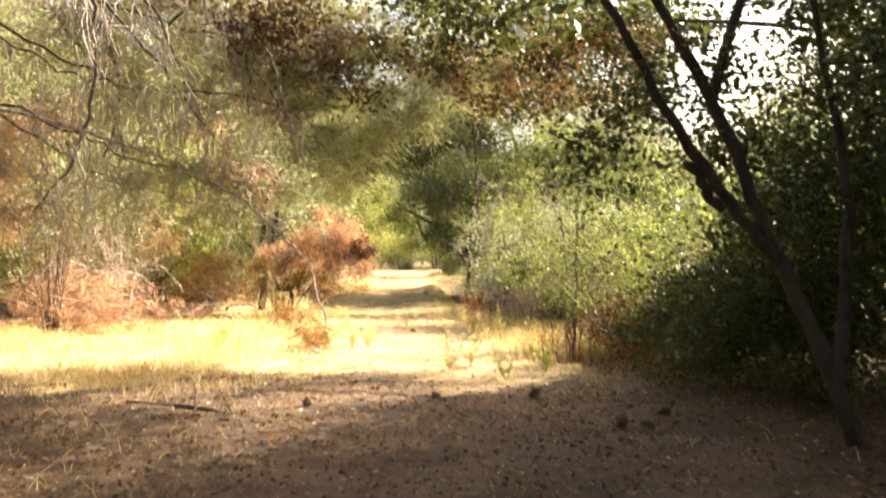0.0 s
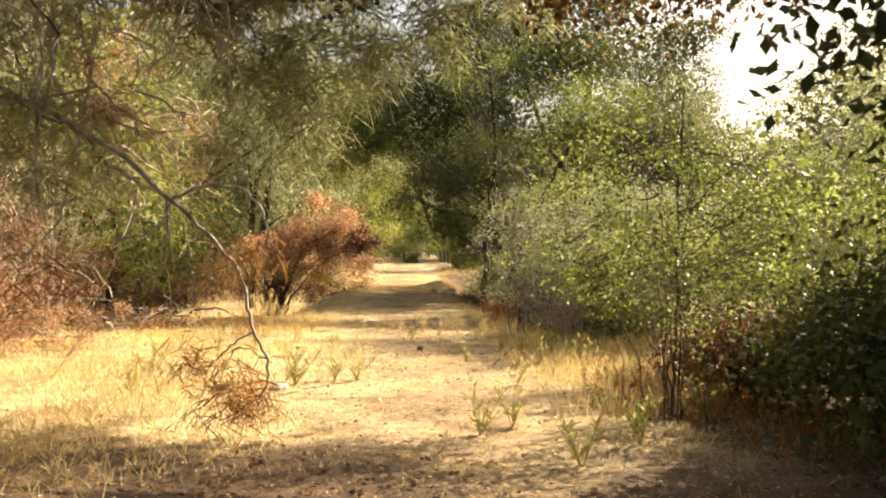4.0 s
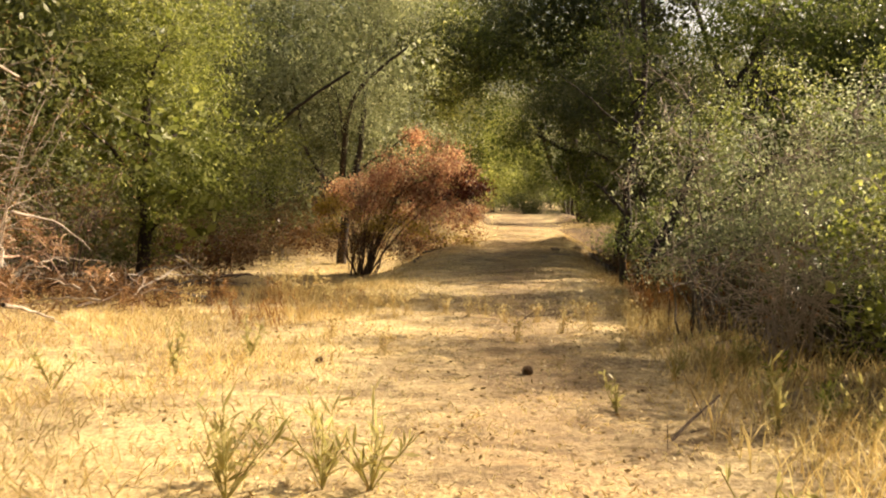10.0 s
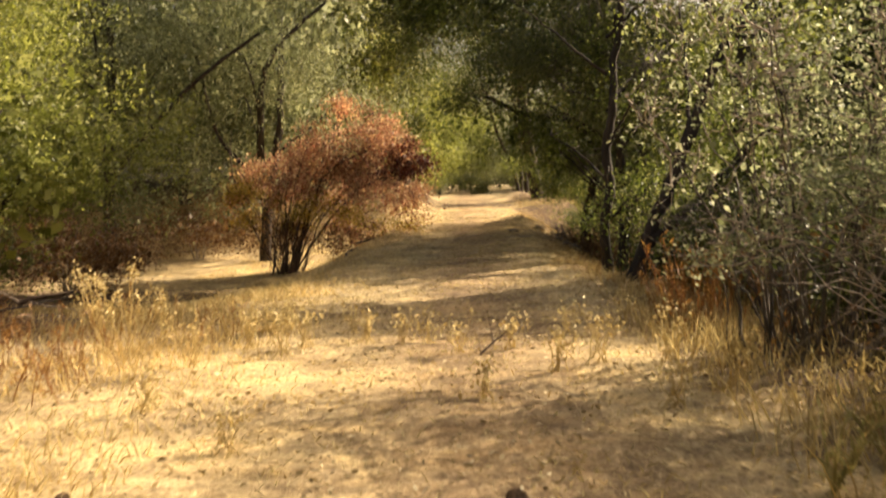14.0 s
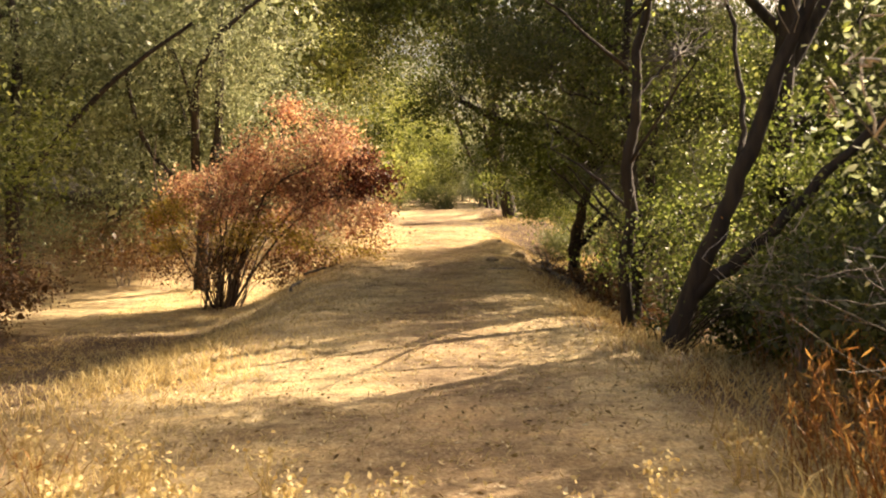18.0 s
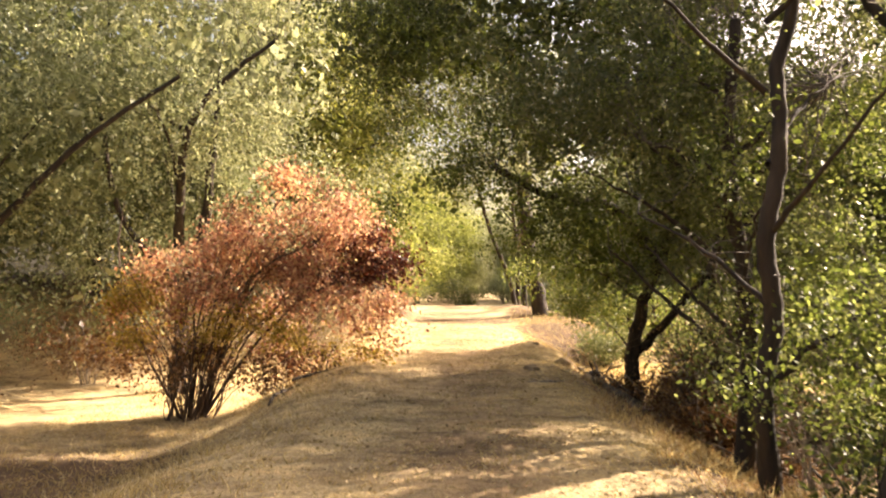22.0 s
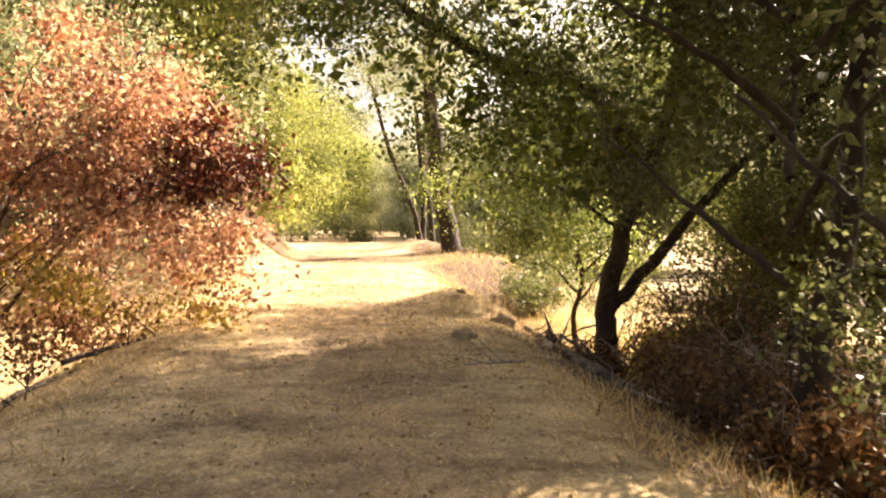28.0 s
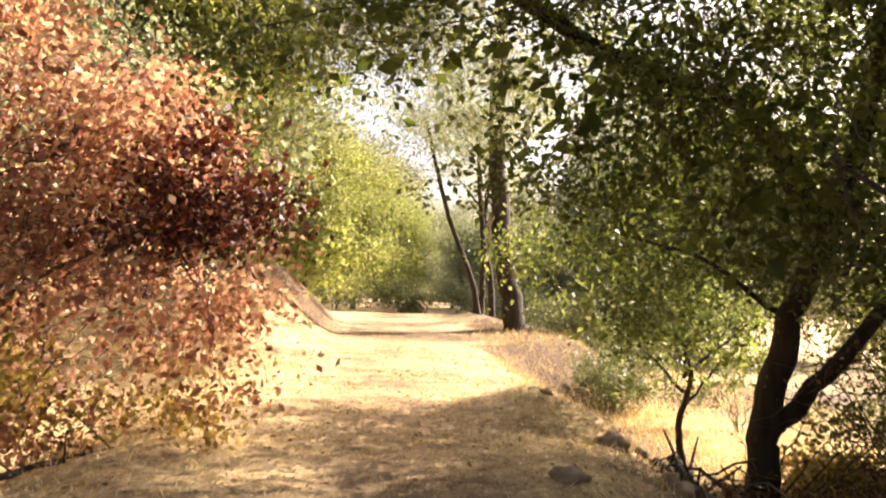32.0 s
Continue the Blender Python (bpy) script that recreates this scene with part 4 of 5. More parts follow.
tree("spreading_oak", at_ground(-6.5, 47.4, 0.1), [(0, 0, 0), (0.1, 0, 1.6), (0.4, 0, 3.2), (0.6, 0.2, 5.4), (0.4, 0.2, 8.0)],
     [([(0.3, 0, 2.8), (1.3, -0.2, 4.6), (2.2, -0.2, 6.0), (3.6, 0, 7.0)], 0.11, 0.03), ([(0.5, 0.1, 4.4), (1.8, 0.3, 6.2), (4.2, 0.5, 7.8)], 0.09, 0.03), ([(0.4, 0, 3.4), (-0.8, -0.2, 5.2), (-1.6, 0, 7.2)], 0.09, 0.03)],
     [(0.6, 0, 5.8, 2.0, 1.8, 1.5), (2.6, -0.2, 6.6, 2.0, 1.6, 1.3), (4.8, 0.2, 7.4, 1.9, 1.5, 1.1), (6.6, 0.6, 8.4, 1.6, 1.4, 1.0), (0.6, 0.2, 8.4, 2.2, 1.8, 1.3), (3.4, 0.6, 9.2, 2.4, 1.6, 1.3), (5.0, -0.3, 5.5, 1.6, 1.2, 0.9), (3.2, -0.3, 5.0, 1.5, 1.3, 1.0), (5.8, 0.8, 10.4, 2.2, 1.4, 1.1), (2.4, 0.6, 11.2, 2.4, 1.6, 1.1)],
     M_OLIVE, M_BARK, 1900, 32, 0.085, 0.042, 0.22, "broad olive-green oak reaching over the path", (0.2, 0.08), 140, fill=3200, fill_size=0.2)
tree("olive_tree", at_ground(-11.4, 37.2), [(0, 0, 0), (0.1, 0, 3.0), (0.4, 0, 6.0), (0.2, 0, 8.6)],
     [([(0.1, 0, 2.6), (1.4, -0.6, 3.8), (3.2, -0.8, 5.4), (5.0, -0.8, 6.6)], 0.11, 0.04), ([(0.2, 0, 3.2), (-1.0, -0.4, 5.0), (-1.4, -0.4, 8.0)], 0.1, 0.04)] + spread_limbs(4, 7, 2.4, 4, 0.05),
     [(0, 0.6, 7.4, 3.0, 2.8, 2.4), (-2.6, 0.4, 5.4, 2.6, 2.4, 2.4), (2.6, 0.8, 6.4, 2.4, 2.2, 2.0), (0, 1.0, 3.4, 2.6, 2.0, 2.0)],
     M_GREY, M_BARK, 900, 32, 0.11, 0.045, 0.28, "grey-green tree with a dark trunk and long side limb", (0.2, 0.08), 80, fill=1000, fill_size=0.3)
# dark-leaved ones right of the path imitate deep shade with leaf colour
for x, y, s, m in ((-10.4, 21.5, 1.0, M_BROWN), (-9.4, 31.0, 1.0, M_BROWN), (-11.0, 28.5, 1.2, M_OLIVE), (-9.8, 40.0, 1.2, M_BROWN), (-12.5, 33.0, 1.3, M_BROWN), (3.6, 33.4, 0.45, M_BROWN), (3.9, 36.9, 0.36, M_GOLD), (3.3, 34.4, 0.55, M_BROWN), (2.75, 32.7, 0.4, M_BROWN), (4.1, 35.3, 0.6, M_BROWN), (2.6, 31.0, 0.35, M_BROWN), (3.6, 24.0, 0.85, M_OLIVE), (3.1, 22.9, 0.75, M_DARK), (3.9, 25.6, 0.95, M_DARK), (3.0, 26.0, 0.6, M_DARK), (3.2, 12.6, 0.4, M_BROWN), (2.9, 21.6, 0.6, M_DARK), (3.2, 20.0, 0.55, M_DARK), (3.4, 18.6, 0.45, M_DARK)):
    tree("underbrush", at_ground(x, y), None, stems(12, 1.3 * s, 1.7 * s, 0.016),
         [(0, 0, 0.9 * s, 1.5 * s, 1.4 * s, 0.8 * s), (0.9 * s, 0.4, 0.8 * s, 1.1 * s, 1.1 * s, 0.7 * s)], m, M_TWIG, 260, 24, 0.07, 0.035, 0.2,
         "twiggy half-dry underbrush beneath the trees", twigs=70, category="shrub", group="underbrush", fill=260, fill_size=0.2, stem="stem")


# ---- woods around, copies of four trees ----
def wood(name, mat, blobs, h, label, n=950, leaf=0.11):
    return tree(name, (0, -40, 0), [(0, 0, 0), (0.1, 0, h * 0.3), (0, 0.1, h * 0.8)], spread_limbs(h * 0.25, h * 0.7, h * 0.3, 6, h * 0.012), blobs, mat, M_BARK,
                n, 30, leaf, leaf * 0.45, 0.28, label, (h * 0.02, h * 0.01), 40, group="woods round the path", fill=3200, fill_size=0.26)


w_dark = wood("oak_tree", M_DARK, [(0, 0, 6.0, 3.2, 3.2, 2.6), (1.6, 1, 4.2, 2.4, 2.4, 2.0), (-1.8, -0.6, 3.8, 2.4, 2.4, 2.0), (0, -1.2, 2.4, 2.2, 2.2, 2.0)], 8.0, "dense dark oak of the wood")
w_olive = wood("olive_tree", M_OLIVE, [(0, 0, 5.8, 3.0, 3.0, 2.6), (1.5, -1, 3.6, 2.2, 2.2, 1.8), (-1.6, 0.8, 3.2, 2.4, 2.2, 1.8), (0.2, 0.4, 1.8, 2.4, 2.4, 1.7)], 7.5, "olive-green tree of the wood")
w_grey = wood("grey_tree", M_GREY, [(0, 0, 4.8, 2.6, 2.6, 2.2), (1.2, 0.6, 2.6, 2.0, 2.0, 1.8), (-1.2, -0.6, 2.2, 2.0, 2.0, 1.8)], 6.0, "grey-green tree of the wood")
w_yellow = wood("yellow_green_tree", M_YGREEN, [(0, 0, 4.0, 2.4, 2.4, 2.2), (0.8, 0.6, 2.2, 2.0, 2.0, 1.8), (-0.8, -0.6, 6.0, 1.8, 1.8, 1.6)], 6.5, "sunlit yellow-green tree of the wood")
FAR_END = [(w_yellow, -4.4, 57, 1.0), (w_yellow, -3.4, 66, 1.1), (w_yellow, -1.6, 76, 0.9), (w_grey, -0.5, 86, 0.9), (w_olive, -6.0, 78, 1.2), (w_grey, 3.6, 78, 0.9), (w_olive, 2.5, 95, 0.95), (w_olive, -9, 92, 1.5), (w_olive, -4, 100, 1.6), (w_olive, 8, 96, 1.6)]
LEFT_WOOD = [(w_olive, -9, 66, 1.4), (w_grey, -7.8, 51, 1.7), (w_yellow, -5.8, 45.8, 1.25), (w_grey, -9.0, 54.5, 1.5), (w_olive, -12.5, 57, 1.5), (w_olive, -12, 45, 1.7), (w_olive, -15.0, 38, 1.4), (w_grey, -13.5, 31, 1.3), (w_olive, -17, 43, 1.5), (w_dark, -17, 31, 1.4)]
# several are added out of view, to shade the start and the path
START_WOOD = [(w_olive, -13, 24, 1.3), (w_grey, -15, 20, 1.3), (w_olive, -12, 16.5, 1.1), (w_olive, -9.0, 17.0, 1.1), (w_dark, -14, 10, 1.3), (w_olive, -10, 5, 1.1), (w_dark, -8, -6, 1.2), (w_dark, 3, -8, 1.2), (w_dark, 9, 0, 1.2), (w_dark, 8.8, 9.0, 1.0), (w_dark, 6.5, 4.0, 1.0), (w_dark, 11.5, 9.8, 1.2), (w_dark, 6.9, 25.7, 0.7, 0.95), (w_dark, 5.9, 25.0, 0.5, 1.45), (w_olive, 6.7, 26.4, 0.6, 1.4), (w_dark, -9.6, 3.6, 1.1), (w_dark, 12.5, 8.0, 1.3), (w_dark, 6.0, -1.0, 1.0), (w_dark, 5.8, 1.4, 0.9), (w_dark, -9.0, -0.5, 1.0)]
# some trees near the causeway are added to shade it
RIGHT_WOOD = [(w_grey, 9.4, 36, 0.8), (w_olive, 8.6, 36.0, 0.7, 1.4), (w_yellow, 5.6, 33.6, 0.45), (w_olive, 6.8, 36.4, 0.6, 1.15), (w_olive, 11.0, 38, 1.0), (w_olive, 13.5, 31.5, 0.8), (w_grey, 8.2, 66, 0.6), (w_grey, 9.4, 71, 1.7), (w_grey, 15.0, 68, 1.9), (w_grey, 2.8, 76, 0.95), (w_olive, 13, 76, 1.8), (w_grey, 5.8, 82, 1.1), (w_olive, 12.5, 64, 1.3), (w_grey, 0.8, 96, 1.1), (w_yellow, -3, 92, 1.1), (w_grey, 10.5, 68, 1.3), (w_olive, 15, 72, 1.5), (w_olive, 26, 60, 1.3), (w_dark, 24, 40, 1.2), (w_olive, 20, 66, 1.3)]
# dark oaks here also stand in for shade behind the grey bush
RIGHT_MARGIN = [(w_dark, 9.8, 26.6, 0.7), (w_dark, 13, 20, 0.75), (w_grey, 13, 26, 1.0), (w_olive, 15, 17, 0.8), (w_olive, 12.4, 17.5, 0.6), (w_dark, 13, 12, 0.9), (w_olive, 16, 33, 1.2), (w_yellow, 5.8, 38.2, 0.45)]
for src, x, y, s, *tall in FAR_END + LEFT_WOOD + START_WOOD + RIGHT_WOOD + RIGHT_MARGIN:
    o = copy_thing(src, pose(x, y, float(height(x, y)) - 0.05, 0, 0, rng.uniform(0, 360)))
    o.scale = (s, s, s * (tall[0] if tall else rng.uniform(0.95, 1.1)))
for src, x, y in ((w_dark, 18, 5), (w_olive, -20, 12), (w_grey, -19, 50), (w_yellow, -7.5, 58)):
    src.location = (x, y, float(height(x, y)) - 0.05)

# -- pine over the path at the start, with hanging needles and dead brown brushes
def build_pine():
    bx, by = -6.3, 9.0
    base = at_ground(bx, by, 0.1)
    top = tagged(new("pine_tree"), "pine with drooping grey-green needles and dead hanging branches", "tree")
    top.location = base
    o = np.array(base)

    def rel(pts):
        return [tuple(np.array(p) - o) for p in pts]

    part("trunk", mesh("trunk", *tube(smooth_line([(0, 0, 0), (0.1, 0, 2.5), (0.05, 0.1, 5.0), (0.2, 0, 8.5)], 6, 0.01), 0.24, 0.1, 12, 0.05), M_BARKGREY, True), top)
    live = [[(-6.2, 9.0, 3.4), (-3.3, 9.7, 3.5), (-2.2, 9.9, 3.5), (-1.38, 10.3, 3.25), (-1.26, 10.3, 2.98), (-1.03, 10.3, 2.74), (-0.83, 10.3, 2.68)],
            [(-6.2, 9.0, 4.4), (-2.6, 10.2, 4.6), (-1.0, 10.5, 4.3), (0.6, 10.8, 3.8)], [(-6.2, 9.0, 4.0), (-3.0, 10.0, 4.3), (-1.7, 10.4, 4.0), (-1.5, 10.4, 3.4)],
            [(-6.2, 9.0, 2.6), (-3.4, 9.5, 2.7), (-2.5, 9.8, 2.4), (-2.2, 9.8, 2.05)], [(-6.2, 9.0, 5.0), (-2.6, 9.0, 5.2), (-0.8, 9.2, 4.9), (0.4, 9.6, 4.5)], [(-6.2, 9.0, 3.2), (-3.5, 8.8, 3.4), (-2.6, 8.6, 3.2)],
            [(-6.2, 9.0, 2.2), (-3.6, 10.8, 2.4), (-2.6, 11.4, 2.2)]]
    for ln in live:
        a, b = np.array(ln[0]), np.array(ln[1])
        sag = [tuple(a + (0, 0, 1.1)), tuple(a * 0.6 + b * 0.4 + (0, 0, 0.75 + rng.normal() * 0.15)), tuple(a * 0.25 + b * 0.75 + (0, rng.normal() * 0.2, 0.3))]
        part("limb", mesh("limb", *tube(smooth_line(rel(sag + ln[1:]), 5, 0.035), 0.022, 0.006, 6), M_TWIGDARK, True), top)
    dead = [[(-2.6, 9.6, 4.7), (-2.25, 9.6, 4.1), (-1.75, 9.6, 3.5), (-1.5, 9.6, 3.1)], [(-4.2, 9.8, 4.9), (-3.7, 9.8, 4.2), (-3.5, 9.8, 3.3), (-3.7, 9.8, 2.6)], [(-3.0, 8.4, 4.4), (-2.6, 8.4, 3.9), (-2.35, 8.4, 3.2)],
            [(-4.6, 10.6, 4.6), (-4.0, 10.6, 3.7), (-3.7, 10.6, 2.7)], [(-3.6, 11.0, 4.6), (-3.0, 11.0, 3.8), (-2.8, 11.0, 2.9)],
            [(-3.12, 8.0, 3.97), (-3.09, 8.0, 3.37), (-3.24, 8.0, 2.55), (-3.67, 8.0, 1.93)], [(-3.39, 9.0, 4.28), (-2.87, 9.0, 3.67), (-2.5, 9.0, 3.18), (-2.19, 9.0, 2.78)],
            [(-2.19, 9.5, 4.46), (-1.96, 9.5, 3.87), (-1.93, 9.5, 3.15)], [(-6.2, 9.0, 4.2), (-3.9, 8.7, 4.4), (-3.12, 8.0, 3.97)], [(-6.2, 9.0, 4.6), (-4.6, 9.1, 4.7), (-3.39, 9.0, 4.28)], [(-3.0, 10.0, 4.3), (-2.5, 9.7, 4.6), (-2.19, 9.5, 4.46)]]
    for ln in dead:
        part("dead_branch", mesh("dead_branch", *tube(smooth_line(rel(ln), 6, 0.012), 0.022, 0.008, 6), M_TWIGDARK, True), top)
    # bare twigs that hang from the dead branches
    hang = []
    src = np.vstack([smooth_line(rel(ln), 6) for ln in dead + live[5:]])
    for i in range(420):
        p = src[rng.integers(len(src))] + rng.normal(size=3) * 0.12
        q = p + np.array([rng.normal() * 0.22, rng.normal() * 0.22, -rng.uniform(0.2, 0.9)])
        m = (p + q) / 2 + rng.normal(size=3) * 0.07
        hang.append(tube(smooth_line([p, m, q], 4, 0.008), 0.0085, 0.0035, 4))
    tagged(part("hanging_twig", mesh("hanging_twig", *join(hang), M_TWIG, True), top, "thin bleached hanging twigs"), kind="stuff")
    pts = np.vstack([smooth_line(rel(ln), 8)[12:] for ln in live])
    k = pts[rng.integers(0, len(pts), 150)] + rng.normal(size=(150, 3)) * np.array([0.3, 0.3, 0.22])
    high = np.stack([rng.uniform(-4.0, 1.2, 210), rng.uniform(9.6, 11.6, 210), rng.uniform(3.6, 5.2, 210)], 1) - o
    low = np.stack([rng.uniform(-1.2, 0.3, 36), rng.uniform(10.2, 11.0, 36), rng.uniform(3.05, 3.7, 36)], 1) - o
    tagged(part("needle_brush", needles("needle_brush", np.vstack([k, high, low]), 56, 0.22, M_NEEDLE, 0.7, 0.003), top, "long grey-green needles"), kind="stuff")
    brown = np.array([(-1.62, 10.4, 3.92), (-1.9, 10.4, 4.3), (-0.98, 10.4, 4.2), (-0.26, 10.4, 4.1), (-1.54, 10.4, 3.4), (0.6, 10.0, 3.9), (1.1, 9.8, 3.7)]) - o
    for c in brown:
        tagged(part("dead_brush", needles("dead_brush", c + rng.normal(size=(6, 3)) * 0.13, 60, 0.2, M_BROWN, 0.4), top, "dead brown needles"), kind="stuff")
    for i, c in enumerate(np.stack([rng.uniform(-6.4, -2.2, 90), rng.uniform(9.6, 12.4, 90), rng.uniform(1.8, 5.4, 90)], 1) - o):
        mat = (M_PINKLEAF, M_NEEDLE, M_NEEDLE)[i % 3]
        nm, lab = ("green_brush", "grey-green needles") if mat is M_NEEDLE else ("dead_brush", "dead brown needles")
        tagged(part(nm, needles(nm, c + rng.normal(size=(5, 3)) * 0.2, 46, 0.2, mat, 0.7, 0.003), top, lab), kind="stuff")
    for c in np.stack([rng.uniform(-4.6, 0.9, 44), rng.uniform(9.6, 11.4, 44), rng.uniform(3.7, 5.2, 44)], 1) - o:
        tagged(part("dead_brush", needles("dead_brush", c + rng.normal(size=(5, 3)) * 0.16, 40, 0.18, M_BROWN, 0.6, 0.003), top, "dead brown needles"), kind="stuff")
    tangle = []
    for i in range(700):
        p = np.array([rng.uniform(-6.2, -2.0), rng.uniform(9.2, 12.4), rng.uniform(1.8, 5.4)]) - o
        q = p + rng.normal(size=3) * np.array([0.4, 0.4, 0.45])
        tangle.append(tube(smooth_line([p, (p + q) / 2 + rng.normal(size=3) * 0.1, q], 4, 0.015), 0.0095, 0.004, 4))
    tagged(part("tangled_twig", mesh("tangled_twig", *join(tangle), M_TWIG, True), top, "tangled bleached twigs"), kind="stuff")
    crown = np.stack([rng.normal(0, 1.6, 140), rng.normal(0, 1.6, 140), rng.uniform(5, 9, 140)], 1)
    tagged(part("crown", needles("crown", crown, 60, 0.3, M_NEEDLE, 0.4, 0.008), top), kind="stuff")


build_pine()


def build_dead_bough():
    """The broken bough that hangs beside the path with dry brushes on it, its upper end in the pine."""
    top = tagged(new("hanging_bough"), "broken grey bough hanging with dry brown needle tufts", "branch")
    o = np.array([-2.02, 9.3, 2.17])
    top.location = o
    main_arm = ([(-6.2, 9.0, 3.0), (-4.6, 9.1, 3.1), (-3.0, 9.35, 2.65), (-2.02, 9.3, 2.17), (-1.63, 9.3, 1.83), (-1.31, 9.3, 1.53), (-1.18, 9.3, 1.33), (-1.1, 9.3, 1.0), (-1.01, 9.3, 0.82), (-1.05, 9.3, 0.61), (-1.21, 9.3, 0.5)], 0.022, 0.006)
    arms = [([(-1.63, 9.3, 1.83), (-1.37, 9.28, 1.93), (-1.11, 9.25, 1.85), (-1.01, 9.25, 1.65), (-1.03, 9.25, 1.52)], 0.011, 0.006),
            ([(-1.20, 9.28, 1.91), (-1.12, 9.26, 1.99)], 0.008, 0.005),
            ([(-1.65, 9.3, 1.83), (-1.66, 9.32, 1.59), (-1.76, 9.34, 1.24)], 0.009, 0.004), ([(-1.63, 9.3, 1.8), (-1.7, 9.25, 1.66), (-1.95, 9.2, 1.55)], 0.009, 0.005),
            ([(-2.5, 9.4, 2.4), (-2.45, 9.3, 1.85), (-2.21, 9.3, 1.83), (-2.0, 9.3, 1.99)], 0.01, 0.006), ([(-1.1, 9.3, 1.0), (-1.25, 9.3, 0.92), (-1.42, 9.28, 0.75)], 0.007, 0.004),
            ([(-1.02, 9.3, 0.84), (-1.2, 9.32, 0.9), (-1.36, 9.32, 0.7), (-1.3, 9.3, 0.48)], 0.006, 0.004), ([(-2.2, 9.3, 2.2), (-2.3, 9.25, 1.7), (-2.5, 9.2, 1.45)], 0.008, 0.004)]
    for pts, r0, r1 in [main_arm] + arms:
        part("twig", mesh("twig", *tube(smooth_line([tuple(np.array(p) - o) for p in pts], 6, 0.006), r0, r1, 6), M_TWIG, True), top)
    for c, n in (((-1.29, 9.3, 0.62), 9), ((-1.44, 9.3, 0.86), 5), ((-1.21, 9.3, 1.46), 4), ((-2.24, 9.3, 1.46), 6), ((-1.15, 9.3, 0.5), 4), ((-2.5, 9.3, 1.3), 5)):
        tagged(part("dry_tuft", needles("dry_tuft", np.array(c) - o + rng.normal(size=(n, 3)) * 0.08, 40, 0.15, M_RUST, 0.9, 0.0022), top, "dry brown needle tuft"), kind="stuff")


build_dead_bough()


def bare_thicket(x, y, n, reach, top_z, mat, label, r=0.014, dry=7):
    t = tagged(new("dead_shrub"), label, "shrub", "dead shrubs")
    t.location = at_ground(x, y)
    lines = []
    for pts, r0, r1 in stems(n, reach, top_z, r):
        ln = smooth_line(pts, 5, 0.02)
        lines.append(ln)
        part("stem", mesh("stem", *tube(ln, r0, r1, 5), mat, True), t)
    src = np.vstack([ln[4:] for ln in lines])
    bits = []
    for i in range(n * 11):
        p = src[rng.integers(len(src))]
        q = p + rng.normal(size=3) * np.array([0.35, 0.35, 0.25])
        bits.append(tube(smooth_line([p, (p + q) / 2 + rng.normal(size=3) * 0.06, q], 3, 0.01), 0.005, 0.002, 4))
    tagged(part("fine_twig", mesh("fine_twig", *join(bits), mat, True), t), kind="stuff")
    cs = src[rng.integers(0, len(src), n * dry)] + rng.normal(size=(n * dry, 3)) * 0.25
    tagged(part("dry_leaf", leaves("dry_leaf", clumped(cs, 9, 0.12), 0.05, 0.025, M_BROWN), t, "shrivelled brown leaves"), kind="stuff")


for x, y, n, reach, zt, mat in ((-8.2, 15.2, 26, 1.5, 4.6, M_TWIG), (-7.2, 16.4, 24, 1.6, 5.0, M_TWIGDARK), (-6.6, 18.6, 20, 1.5, 3.6, M_TWIG), (-8.4, 19.6, 20, 1.6, 3.0, M_TWIG), (-7.4, 21.8, 18, 1.4, 2.2, M_TWIGDARK), (-7.6, 13.4, 20, 1.3, 4.2, M_TWIG), (2.5, 18.0, 20, 1.0, 1.4, M_TWIG), (2.3, 20.9, 14, 0.8, 1.1, M_BARKGREY), (2.2, 17.6, 9, 0.6, 1.0, M_TWIG),
                                (3.4, 32.4, 16, 1.0, 1.3, M_TWIG), (3.1, 29.2, 14, 0.9, 1.6, M_TWIG), (2.8, 24.3, 18, 1.0, 1.4, M_TWIG), (4.2, 16.6, 14, 1.0, 1.5, M_TWIG), (3.3, 34.4, 22, 1.0, 2.3, M_TWIGDARK), (3.0, 32.9, 16, 0.9, 1.3, M_TWIGDARK), (2.5, 32.0, 12, 0.7, 0.8, M_TWIGDARK)):
    bare_thicket(x, y, n, reach, zt, mat, "tangled bare dead shrub with bleached twigs", dry=7 if x < 0 else 9 if mat is M_TWIGDARK else 1)


def bare_root(pts, r0, r1):
    t = tagged(new("tree_root"), "long weathered root lying bare on the slope", "root")
    o = at_ground(*pts[0])
    t.location = o
    line = smooth_line([tuple(at_ground(x, y, -0.03) - o) for x, y in pts], 7, 0.02)
    part("root", mesh("root", *tube(line, r0, r1, 8, 0.08), M_BARKGREY, True), t)
    for k in (6, 12):
        e = line[k] + np.array([rng.normal() * 0.25, -0.3, -0.12])
        part("side_root", mesh("side_root", *tube(smooth_line([tuple(line[k]), tuple((line[k] + e) / 2 + np.array([0, 0, 0.05])), tuple(e)], 5, 0.012), 0.018, 0.006, 6), M_BARKGREY, True), t)


bare_root([(1.72, 34.5), (1.95, 34.3), (2.25, 34.1), (2.62, 33.75)], 0.055, 0.035)
bare_root([(1.5, 36.2), (1.8, 35.9), (2.05, 35.8), (2.3, 35.5)], 0.04, 0.05)


